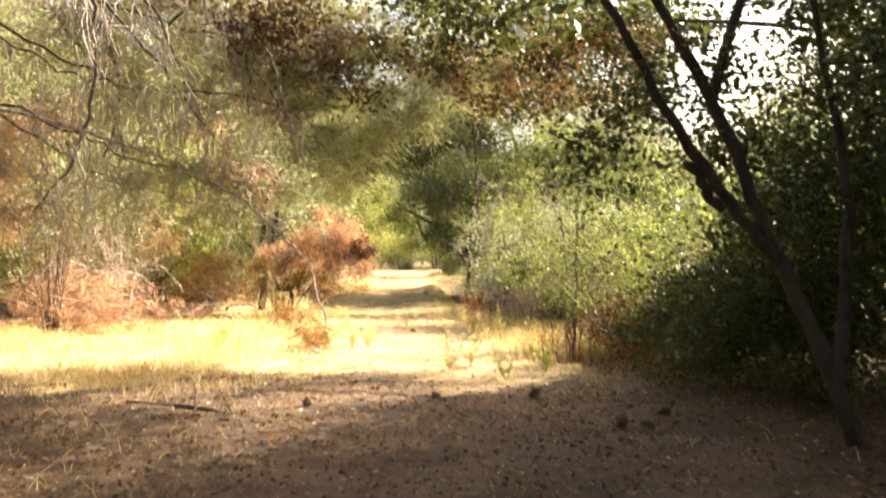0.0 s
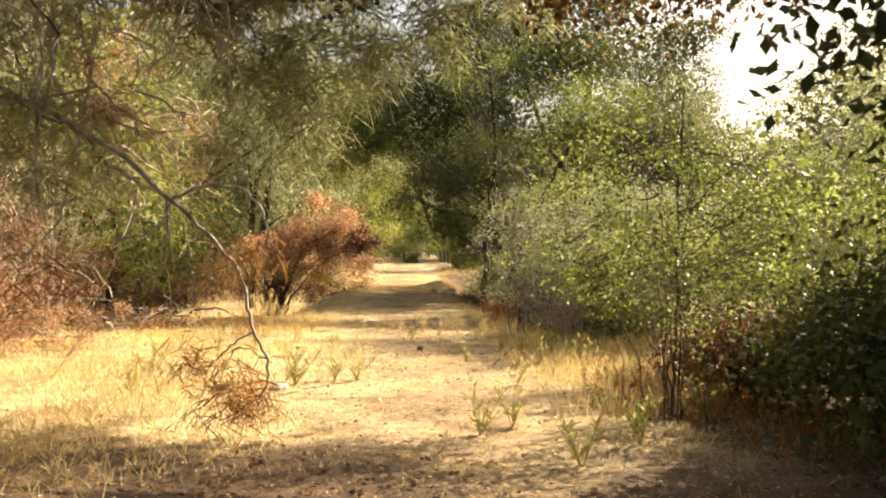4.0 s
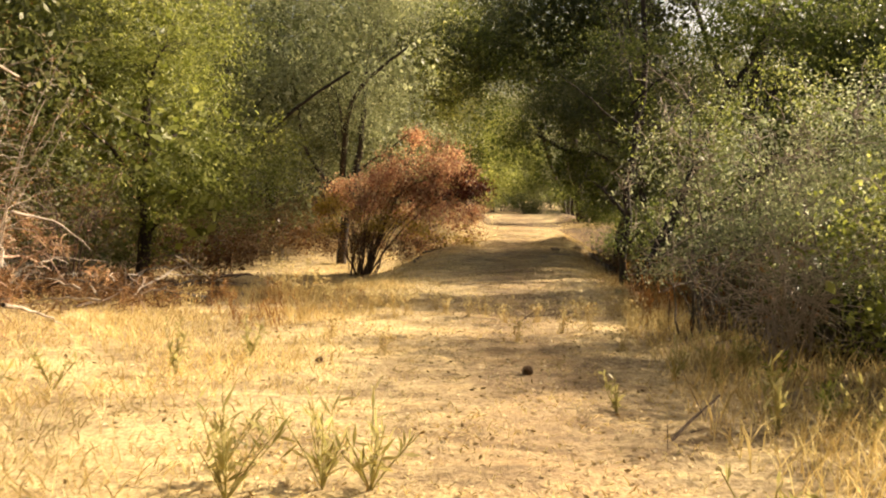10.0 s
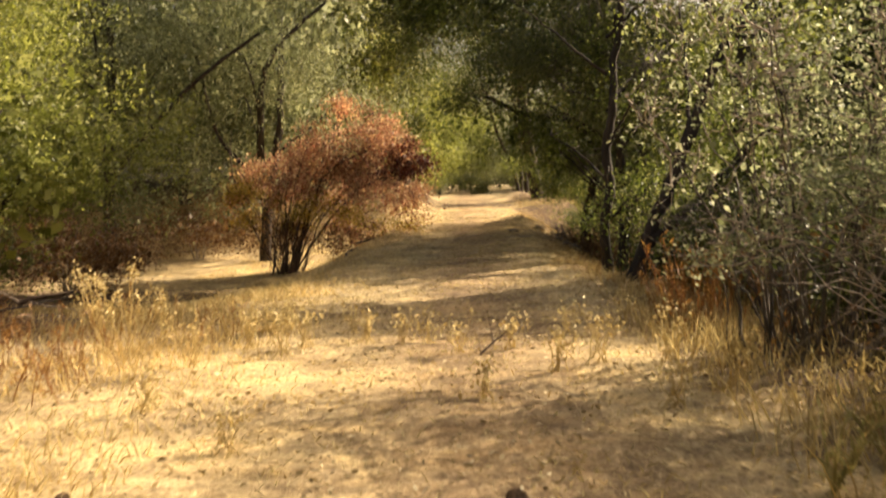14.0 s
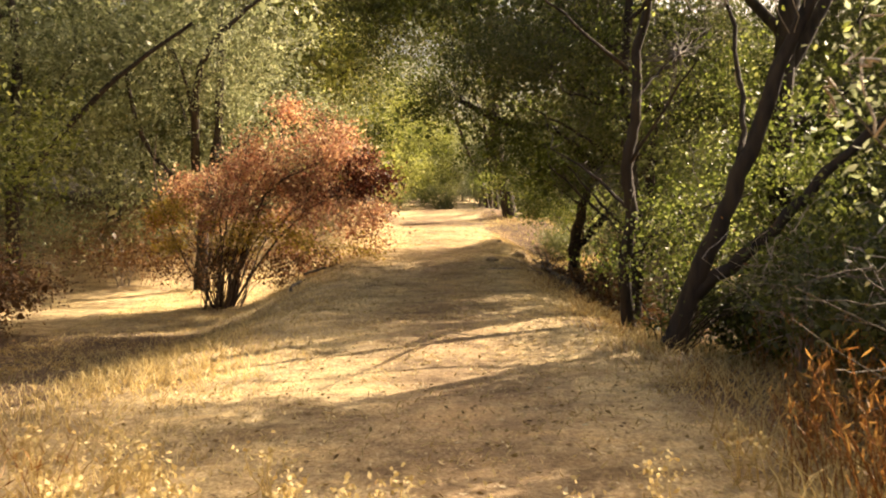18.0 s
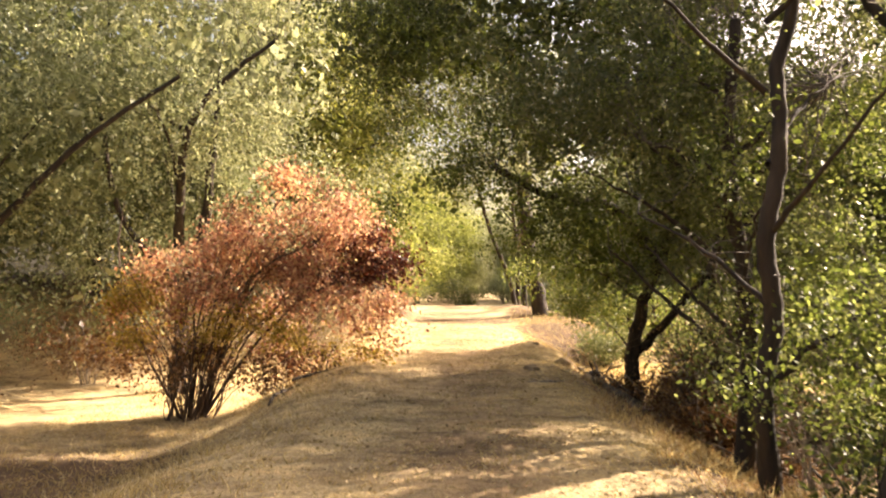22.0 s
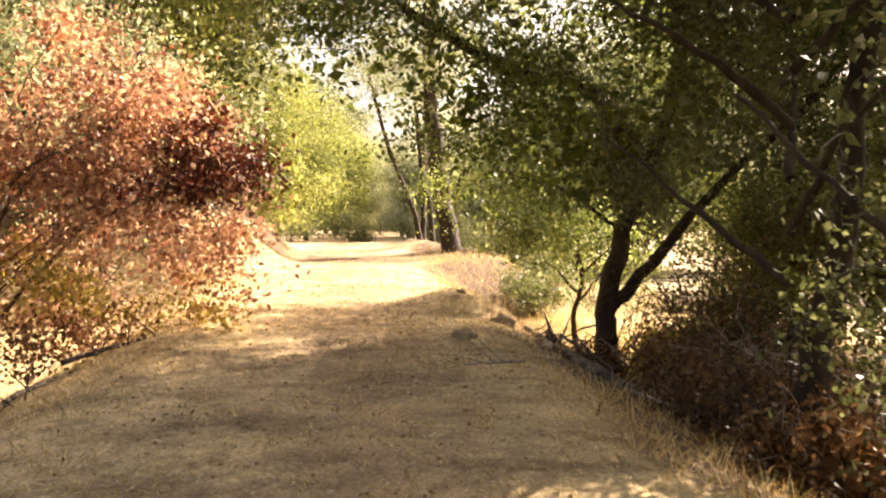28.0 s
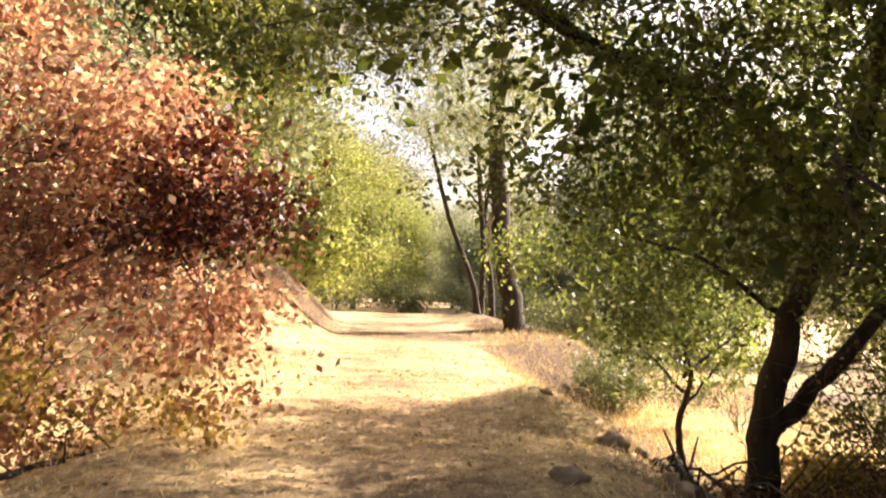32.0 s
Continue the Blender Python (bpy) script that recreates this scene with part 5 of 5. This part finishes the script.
def brush_pile(x, y, n, w, h, label, woods=None, dry=None):
    t = tagged(new("brush_pile"), label, "brush pile")
    t.location = at_ground(x, y)
    for i in range(n):
        a, l = rng.uniform(0, math.pi), rng.uniform(0.5, 1.5)
        c = np.array([rng.normal() * w * 0.4, rng.normal() * w * 0.3, abs(rng.normal()) * h * 0.45 + 0.05])
        d = np.array([math.cos(a), math.sin(a), rng.normal() * 0.35]) * l / 2
        pts = [c - d, c + np.array([0, 0, rng.uniform(0, 0.2)]), c + d]
        pts = [np.array([p[0], p[1], max(p[2], 0.03)]) for p in pts]
        part("stick", mesh("stick", *tube(smooth_line(pts, 4, 0.015), rng.uniform(0.01, 0.03), 0.006, 5), (woods or (M_TWIG, M_PINK, M_PINK))[i % 3], True), t)
    c = rng.normal(size=(max(24, int(n * 2.4)), 3)) * np.array([w * 0.4, w * 0.3, h * 0.3]) + np.array([0, 0, h * 0.35])
    c[:, 2] = np.maximum(c[:, 2], 0.05)
    tagged(part("dry_foliage", needles("dry_foliage", c, 50, 0.16, dry or M_PINKLEAF, 0.3, 0.006), t, "pinkish dead foliage"), kind="stuff")


brush_pile(-8.0, 19.4, 52, 2.2, 1.5, "heap of pinkish dead branches beside the clearing")
brush_pile(-6.6, 16.8, 34, 1.6, 1.1, "tangled heap of pinkish dead branches in dry grass")
# darker wood and foliage stand in for shade on this heap
brush_pile(-6.5, 20.6, 26, 1.8, 0.4, "low scatter of dead branches, darkened for the shade", (M_BARKGREY, M_TWIGDARK, M_TWIG), M_BROWN)
for x, y, n in ((1.85, 35.1, 9), (2.9, 33.2, 8), (3.0, 31.6, 9), (2.7, 30.2, 8)):
    brush_pile(x, y, n, 0.9, 0.22, "dark tangle of roots and dead sticks on the slope", (M_BARK, M_BARKGREY, M_TWIGDARK), M_BROWN)
# darkened likewise, in place of shade
brush_pile(-6.4, 21.0, 18, 2.6, 0.25, "fallen grey branches, darkened for the shade", (M_BARKGREY, M_TWIGDARK, M_TWIG), M_BROWN)


# ---- things on the ground ----
def pine_cone():
    t = tagged(new("pine_cone"), "large dark open pine cone lying on the ground", "pine cone", "pine cones")
    v, f, k = [], [], 0
    for r in range(8):
        u = (r + 0.5) / 8
        rad = 0.045 * math.sin(math.pi * (0.15 + 0.8 * u)) + 0.008
        for j in range(9):
            a = (j + 0.5 * (r % 2)) / 9 * 2 * math.pi
            d = np.array([math.cos(a), math.sin(a), 0])
            s = np.array([-math.sin(a), math.cos(a), 0]) * 0.015
            c = np.array([0, 0, 0.02 + 0.115 * u])
            tip = c + d * (rad + 0.012) + np.array([0, 0, 0.016])
            v += [c + d * rad * 0.4 - s * 0.6, c + d * rad * 0.4 + s * 0.6, c + d * rad + s, tip, c + d * rad - s]
            f += [(k, k + 1, k + 2, k + 4), (k + 4, k + 2, k + 3, k + 3)]
            k += 5
    v = np.array(v)
    tri = []
    for q in f:
        tri += [(q[0], q[1], q[2]), (q[0], q[2], q[3])] if q[2] != q[3] else [(q[0], q[1], q[2])]
    part("scale_cover", mesh("scale_cover", v, np.array(tri), M_CONE), t)
    cv, cf = tube(smooth_line([(0, 0, 0.0), (0, 0, 0.07), (0, 0, 0.14)], 4), 0.034, 0.012, 10)
    part("core", mesh("core", cv, cf, M_CONE, True), t)
    return t


cone = pine_cone()
CONES = [(0.21, 8.67, 0.75), (1.2, 8.59, 0.9), (1.7, 7.0, 0.9), (2.05, 6.95, 0.9), (-1.05, 8.0, 0.7), (-0.07, 16.73, 0.8), (-1.96, 16.83, 0.5), (1.85, 7.25, 0.5), (2.3, 7.7, 0.8)]
for i, (x, y, s) in enumerate(CONES):
    m = pose(x, y, float(height(x, y)) + 0.045 * s, 80 + rng.uniform(-15, 15), 0, rng.uniform(0, 360))
    o = cone if i == 0 else copy_thing(cone, m)
    o.matrix_world = m
    o.scale = (s, s, s)


def herb(x, y, h, n, label="leafy grey-green herb standing in dry grass", mat=None):
    t = tagged(new("herb"), label, "plant", "herbs")
    t.location = at_ground(x, y, 0.01)
    for i in range(n):
        a, k = rng.uniform(0, 6.28), rng.uniform(0.15, 0.6) * h
        e = np.array([math.cos(a) * k, math.sin(a) * k, h * rng.uniform(0.5, 1.0)])
        ln = smooth_line([(0, 0, 0), tuple(e * np.array([0.45, 0.45, 0.5])), tuple(e)], 6)
        st = part("stalk", mesh("stalk", *tube(ln, 0.005, 0.003, 5), M_HERB, True), t)
        at = ln[rng.integers(2, len(ln), 13)]
        tagged(part("leaf_spray", leaves("leaf_spray", at, 0.1 * h / 0.45, 0.018, mat or M_HERB, np.array([0, 0, 0.9]), 0.8), st), kind="stuff")


for x, y, h, n in ((-1.48, 13.5, 0.56, 8), (-1.62, 13.7, 0.4, 5), (-1.06, 13.75, 0.52, 7), (-0.8, 13.72, 0.52, 7), (-3.3, 14.0, 0.5, 7), (-3.0, 12.6, 0.42, 6), (0.44, 10.9, 0.42, 6), (0.75, 11.2, 0.45, 6), (1.1, 9.9, 0.55, 5), (-2.62, 16.9, 0.4, 6), (-3.0, 16.2, 0.45, 5), (0.6, 15.6, 0.3, 5),
                   (1.0, 13.2, 0.4, 5), (-2.9, 13.4, 0.35, 4), (1.2, 16.9, 0.35, 6), (1.6, 15.2, 0.5, 7), (1.9, 17.2, 0.5, 7), (-3.6, 15.4, 0.4, 4)):
    herb(x, y, h, n)


for i in range(26):
    y = rng.uniform(9.8, 18.5)
    herb(rng.uniform(1.5, 3.4), y, rng.uniform(0.2, 0.42), 5, "low half-dry herb at the path's margin", M_YGREEN if i % 2 else M_HERB)


def rust_tuft(x, y, h, n):
    t = tagged(new("rust_weed"), "rust-brown dried weed beside the path", "plant", "rust-brown weeds")
    t.location = at_ground(x, y, 0.01)
    for i in range(n):
        a, k = rng.uniform(0, 6.28), rng.uniform(0.1, 0.5) * h
        e = np.array([math.cos(a) * k, math.sin(a) * k, h * rng.uniform(0.6, 1.05)])
        b = np.array([rng.normal() * 0.16, rng.normal() * 0.16, 0])
        ln = smooth_line([tuple(b), tuple(b + e * np.array([0.4, 0.4, 0.5])), tuple(b + e)], 5)
        st = part("stalk", mesh("stalk", *tube(ln, 0.004, 0.002, 4), M_RUST, True), t)
        at = ln[rng.integers(3, len(ln), 16)] + rng.normal(size=(16, 3)) * 0.02
        tagged(part("seed_head", leaves("seed_head", at, 0.07, 0.008, M_RUST, np.array([0, 0, 1.2]), 0.7), st), kind="stuff")


for x, y, h, n in ((1.38, 20.8, 0.75, 14), (1.6, 20.5, 0.7, 12), (1.85, 21.2, 0.6, 12), (1.5, 21.5, 0.5, 10), (1.95, 21.9, 0.7, 12), (2.1, 22.6, 0.6, 10), (2.0, 13.2, 0.4, 8), (2.3, 11.0, 0.45, 8), (1.9, 11.6, 0.4, 8), (2.6, 10.4, 0.5, 8), (-3.4, 20.2, 0.6, 8), (-3.2, 19.2, 0.45, 9), (-3.6, 19.0, 0.5, 9), (-2.95, 18.7, 0.32, 8), (-3.9, 19.6, 0.5, 9), (-2.7, 20.7, 0.4, 8), (2.4, 24.0, 0.6, 9), (2.4, 11.8, 0.5, 10), (2.7, 12.5, 0.55, 10), (2.2, 12.1, 0.4, 8), (2.9, 11.6, 0.5, 10), (2.0, 12.7, 0.4, 8), (2.5, 13.0, 0.5, 9), (3.1, 12.3, 0.55, 9), (2.8, 30.6, 0.7, 10), (3.1, 32.4, 0.8, 10), (1.5, 20.4, 0.85, 14), (2.3, 20.9, 0.6, 11), (2.5, 21.5, 0.6, 10), (2.7, 22.2, 0.6, 10), (2.1, 19.7, 0.4, 9), (2.9, 10.2, 0.5, 12), (3.2, 10.8, 0.55, 12), (2.5, 10.0, 0.4, 10), (3.5, 10.2, 0.5, 10), (2.7, 10.9, 0.4, 10)):
    rust_tuft(x, y, h, n)


def dry_weed(x, y, h, n):
    t = tagged(new("dry_weed"), "pale dry weed stalks with small seed heads", "plant", "dry weeds")
    t.location = at_ground(x, y, 0.01)
    for i in range(n):
        a, k = rng.uniform(0, 6.28), rng.uniform(0.05, 0.45) * h
        e = np.array([math.cos(a) * k, math.sin(a) * k, h * rng.uniform(0.55, 1.05)])
        ln = smooth_line([(rng.normal() * 0.05, rng.normal() * 0.05, 0), tuple(e * 0.5), tuple(e)], 5, 0.006)
        st = part("stalk", mesh("stalk", *tube(ln, 0.0045, 0.0028, 4), M_STRAW, True), t)
        at = ln[-1] + rng.normal(size=(14, 3)) * np.array([0.03, 0.03, 0.045])
        tagged(part("seed_head", leaves("seed_head", at, 0.032, 0.02, M_STRAW), st), kind="stuff")


for x, y, h, n in ((-2.24, 21.1, 0.3, 10), (-2.0, 20.9, 0.28, 8), (-2.6, 21.0, 0.35, 9), (-1.4, 20.9, 0.25, 6), (-0.4, 19.9, 0.3, 7), (0.0, 20.0, 0.3, 7), (-0.9, 20.3, 0.25, 6), (-2.9, 19.6, 0.72, 14), (-3.15, 19.75, 0.7, 10), (-3.0, 20.5, 0.5, 9), (-2.2, 20.4, 0.32, 10), (-1.7, 20.3, 0.3, 10), (-1.2, 20.4, 0.26, 9), (-0.7, 20.4, 0.26, 8), (0.3, 19.2, 0.3, 9), (0.6, 19.4, 0.34, 9), (-0.2, 18.6, 0.2, 7), (-1.5, 17.6, 0.2, 7), (-2.2, 18.3, 0.24, 8), (0.9, 18.3, 0.25, 8), (1.3, 18.6, 0.35, 10), (-3.8, 21.0, 0.6, 9), (1.0, 20.9, 0.3, 6), (-4.2, 19.2, 0.5, 8), (-2.4, 19.6, 0.4, 9), (-1.8, 19.9, 0.35, 8), (1.1, 19.4, 0.4, 8), (0.5, 20.6, 0.25, 6)):
    dry_weed(x, y, h, n)


def lump(name, x, y, r, label, category, mat, flat=0.6, sink=0.25):
    bm = bmesh.new()
    bmesh.ops.create_icosphere(bm, subdivisions=3, radius=1)
    for v in bm.verts:
        k = 1 + 0.4 * noise.noise(v.co * 1.6 + Vector((x, y, 0))) + 0.25 * noise.noise(v.co * 4.5 + Vector((y, x, 0)))
        v.co = Vector((v.co.x * r * k, v.co.y * r * k * 0.85, v.co.z * r * flat * k))
    me = bpy.data.meshes.new(name)
    bm.to_mesh(me)
    bm.free()
    me.materials.append(mat)
    me.shade_smooth()
    o = new(name, me)
    o.location = at_ground(x, y) + np.array([0, 0, r * flat * (1 - 2 * sink)])
    return tagged(o, label, category)


for x, y, r, k in ((0.42, 33.9, 0.12, 0.6), (1.12, 35.6, 0.15, 0.7), (1.5, 35.2, 0.08, 0.9), (0.75, 36.9, 0.06, 0.7), (1.42, 34.7, 0.1, 0.8)):
    lump("earth_clod", x, y, r, "rough lump of dry brown earth at the path's edge", "earth clod", M_ROCK, k, 0.45)
lump("stone", -1.62, 13.25, 0.1, "pale flat stone half sunk in dry grass", "stone", M_STONE, 0.4)


def dead_log(x, y, z_turn, length, r, label, tilt=0.0, mat=None):
    t = tagged(new("fallen_log"), label, "log", "fallen wood")
    t.location = at_ground(x, y) + np.array([0, 0, r * 0.7])
    d = np.array([math.cos(z_turn), math.sin(z_turn), tilt]) * length
    side = np.array([-d[1], d[0], 0]) * 0.08
    part("stem", mesh("stem", *tube(smooth_line([tuple(-d * 0.5), tuple(side), tuple(d * 0.5)], 6, r * 0.15), r, r * 0.6, 9, 0.08), mat or M_BARKGREY, True), t)
    for i in range(3):
        p = d * rng.uniform(-0.3, 0.4)
        q = p + np.array([rng.normal() * 0.2, rng.normal() * 0.2, rng.uniform(0.1, 0.35)])
        part("broken_twig", mesh("broken_twig", *tube(smooth_line([p, (p + q) / 2, q], 3), r * 0.3, r * 0.12, 5), mat or M_BARKGREY, True), t)


dead_log(-5.5, 20.8, -0.3, 2.0, 0.09, "fallen grey log in shade under the trees")
dead_log(-2.2, 8.0, -0.55, 1.7, 0.03, "thin fallen stick on shaded ground", mat=M_TWIGDARK)
dead_log(1.95, 35.3, 2.2, 1.3, 0.09, "broken dead trunk lying at the path's edge", 0.35, M_BARK)
dead_log(1.96, 36.0, 3.14, 0.4, 0.075, "dark broken stump leaning out of the slope", 1.3, M_BARK)
dead_log(2.1, 34.2, -0.9, 1.9, 0.05, "grey fallen branch on the slope", -0.35)
dead_log(2.5, 33.2, -0.7, 2.2, 0.04, "long grey fallen branch on the slope", -0.3)
dead_log(0.52, 32.5, 0.4, 0.6, 0.02, "short pale stick on the path", 0.0, M_TWIG)
dead_log(2.9, 33.8, 0.5, 1.6, 0.06, "dark fallen bough below the path", 0.2, M_BARK)
dead_log(-3.43, 33.0, 1.55, 1.9, 0.035, "dark fallen branch along the causeway's edge", 0.04, M_BARK)
dead_log(-3.1, 34.3, 0.95, 1.3, 0.03, "dark fallen branch along the causeway's edge", 0.1, M_BARK)
dead_log(2.15, 33.75, -0.95, 1.1, 0.035, "pale curved root on the slope", -0.1, M_TWIG)
dead_log(1.75, 34.9, 1.9, 0.9, 0.06, "dark broken stub at the path's edge", 0.45, M_BARK)
dead_log(-0.2, 19.8, 0.9, 0.6, 0.012, "thin dead twig sticking up from the path", 0.5, M_TWIGDARK)
dead_log(0.95, 14.9, 0.9, 0.9, 0.012, "thin dead stalk leaning in the grass", 0.5, M_TWIGDARK)


# ---- grass ----
def grass(name, xs, ys, tall, label, mat, lean=0.45, thick=0.006):
    n = len(xs)
    root = np.stack([xs, ys, height(xs, ys) - 0.01], 1)
    d = unit(np.concatenate([rng.normal(size=(n, 2)) * lean, np.ones((n, 1))], 1))
    h = (tall * rng.uniform(0.4, 1.25, n))[:, None]
    side = unit(np.cross(d, rng.normal(size=(n, 3)))) * thick
    bend = np.concatenate([d[:, :2] * 0.5, np.zeros((n, 1))], 1)
    v = np.stack([root - side, root + side, root + d * h * 0.55 + side * 0.8, root + d * h + bend * h, root + d * h * 0.55 - side * 0.8], 1)
    idx = np.arange(n)[:, None] * 5
    tri = np.concatenate([idx + np.array([[0, 1, 2]]), idx + np.array([[0, 2, 4]]), idx + np.array([[4, 2, 3]])], 0)
    return tagged(new(name, mesh(name, v.reshape(-1, 3), tri, mat)), label, "grass", kind="stuff")


def scatter(n, x0, x1, y0, y1, keep):
    x, y = rng.uniform(x0, x1, n), rng.uniform(y0, y1, n)
    k = rng.random(n) < keep(x, y)
    return x[k], y[k]


def off_path(x, y):
    return np.abs(x - np.interp(y, _ys, _xc) - 0.2)


def scrub_floor(x, y):
    """The bare dark earth on the slope below the causeway's right edge."""
    return step(1.8, 2.5, x - np.interp(y, _ys, _xc)) * np.exp(-((y - 33.0) / 3.4) ** 2)


def tuft(x, y):
    return 0.5 + 0.5 * np.sin(1.9 * x + 0.8 * np.sin(1.1 * y)) * np.sin(1.6 * y + 0.9 * np.sin(1.3 * x))


gx, gy = scatter(170000, -9, 7, 2, 27, lambda x, y: (0.06 + 0.94 * step(0.9, 2.2, off_path(x, y))) * (0.25 + 0.75 * tuft(x, y)) * (0.06 + 0.94 * step(8.6, 10.3, y + 0.5 * np.sin(1.3 * x))) * (1 - 0.8 * step(4.0, 5.2, -x) * step(19.5, 21.5, y)) * (1 - 0.85 * step(1.7, 2.5, x) * (1 - step(13, 14.5, y))))
grass("dry_grass", gx, gy, 0.07 + 0.14 * step(1.2, 3.0, off_path(gx, gy)) * (0.4 + 0.6 * tuft(gx, gy)), "pale dry grass in tufts", M_STRAW, 0.45, 0.0042)
gx, gy = scatter(90000, -8, 6, 27, 48, lambda x, y: (0.25 + 0.5 * tuft(x, y)) * (1 - 0.95 * scrub_floor(x, y)))
grass("dry_grass", gx, gy, 0.05 + 0.08 * step(0.9, 2.5, off_path(gx, gy)), "short dry grass on the causeway", M_STRAW, 0.8, 0.0036)

gx, gy = scatter(14000, 1.1, 4.4, 11.6, 22, lambda x, y: (1 - 0.75 * step(16.6, 18, y) * step(1.7, 2.2, x)) * step(0.9, 1.8, off_path(x, y)) * (0.2 + 0.8 * tuft(1.4 * x, 1.3 * y)) * (1 - step(2.4, 3.0, x) * (1 - step(12.5, 14, y))))
grass("dry_grass", gx, gy, 0.29 * np.ones(len(gx)), "taller golden grass at the path's margin", M_STRAW, 0.35, 0.0045)
gx, gy = scatter(9000, 0.9, 2.6, 20, 36, lambda x, y: (1 - 0.85 * np.exp(-((y - 33.8) / 2.4) ** 2)) * step(1.3, 2.2, off_path(x, y)) * (0.2 + 0.8 * tuft(1.4 * x, 1.3 * y)))
rusty = rng.random(len(gx)) < 0.25
grass("dry_grass", gx[~rusty], gy[~rusty], 0.2 * np.ones((~rusty).sum()), "pale dry grass on the causeway's shoulder", M_STRAW, 0.6, 0.0034)
grass("dry_grass", gx[rusty], gy[rusty], 0.2 * np.ones(rusty.sum()), "brown dry grass on the causeway's shoulder", M_RUST, 0.5, 0.0034)

gx, gy = scatter(14000, 0.8, 4.2, 36.5, 50, lambda x, y: step(1.6, 2.4, off_path(x, y)) * (0.3 + 0.7 * tuft(1.4 * x, 1.3 * y)))
pale = rng.random(len(gx)) < 0.5
grass("dry_grass", gx[~pale], gy[~pale], 0.15 * np.ones((~pale).sum()), "brown standing grass on the slope below the path", M_RUSTGRASS, 0.35, 0.004)
grass("dry_grass", gx[pale], gy[pale], 0.17 * np.ones(pale.sum()), "pale standing grass on the slope below the path", M_STRAW, 0.4, 0.004)
gx, gy = scatter(16000, 3.2, 9.0, 37, 56, lambda x, y: 0.3 + 0.7 * tuft(0.9 * x, 0.8 * y))
grass("dry_grass", gx, gy, 0.2 * np.ones(len(gx)), "golden dry grass in the sunlit field", M_STRAW, 0.45, 0.007)

gx, gy = scatter(110000, -4, 4, 2, 40, lambda x, y: (1 - 0.75 * step(1.5, 3.5, off_path(x, y))) * (0.35 + 0.65 * tuft(2.3 * x, 2.3 * y)) * (0.12 + 0.88 * step(8.4, 10.4, y + 0.5 * np.sin(1.3 * x))) * (1 - 0.95 * scrub_floor(x, y)))
grass("dry_stubble", gx, gy, 0.045 * np.ones(len(gx)), "short trampled straw on the path", M_STRAW, 1.2, 0.004)

lx, ly = scatter(26000, -6, 5, 0.5, 11, lambda x, y: step(10.5, 8.2, y + 0.7 * np.sin(1.3 * x)))
lit = np.stack([lx, ly, height(lx, ly) + 0.01], 1)
tagged(new("oak_litter", leaves("oak_litter", lit, 0.05, 0.028, M_BROWN, None, 1.0, 0.35)), "brown fallen oak leaves under the trees", "litter", kind="stuff")
lx, ly = scatter(150000, -8, 7, 1, 48, lambda x, y: (0.15 + 0.85 * tuft(1.7 * x + 2, 1.9 * y)) * (1 - 0.15 * step(21, 25, y)) * (0.12 + 0.88 * step(8.4, 10.4, y)) * (1 - 0.85 * scrub_floor(x, y)))
lit = np.stack([lx, ly, height(lx, ly) + 0.008], 1)
tagged(new("leaf_litter", leaves("leaf_litter", lit, 0.042, 0.02, M_LITTER, None, 1.0, 0.25)), "fallen dry leaves and bits of bark", "litter", kind="stuff")
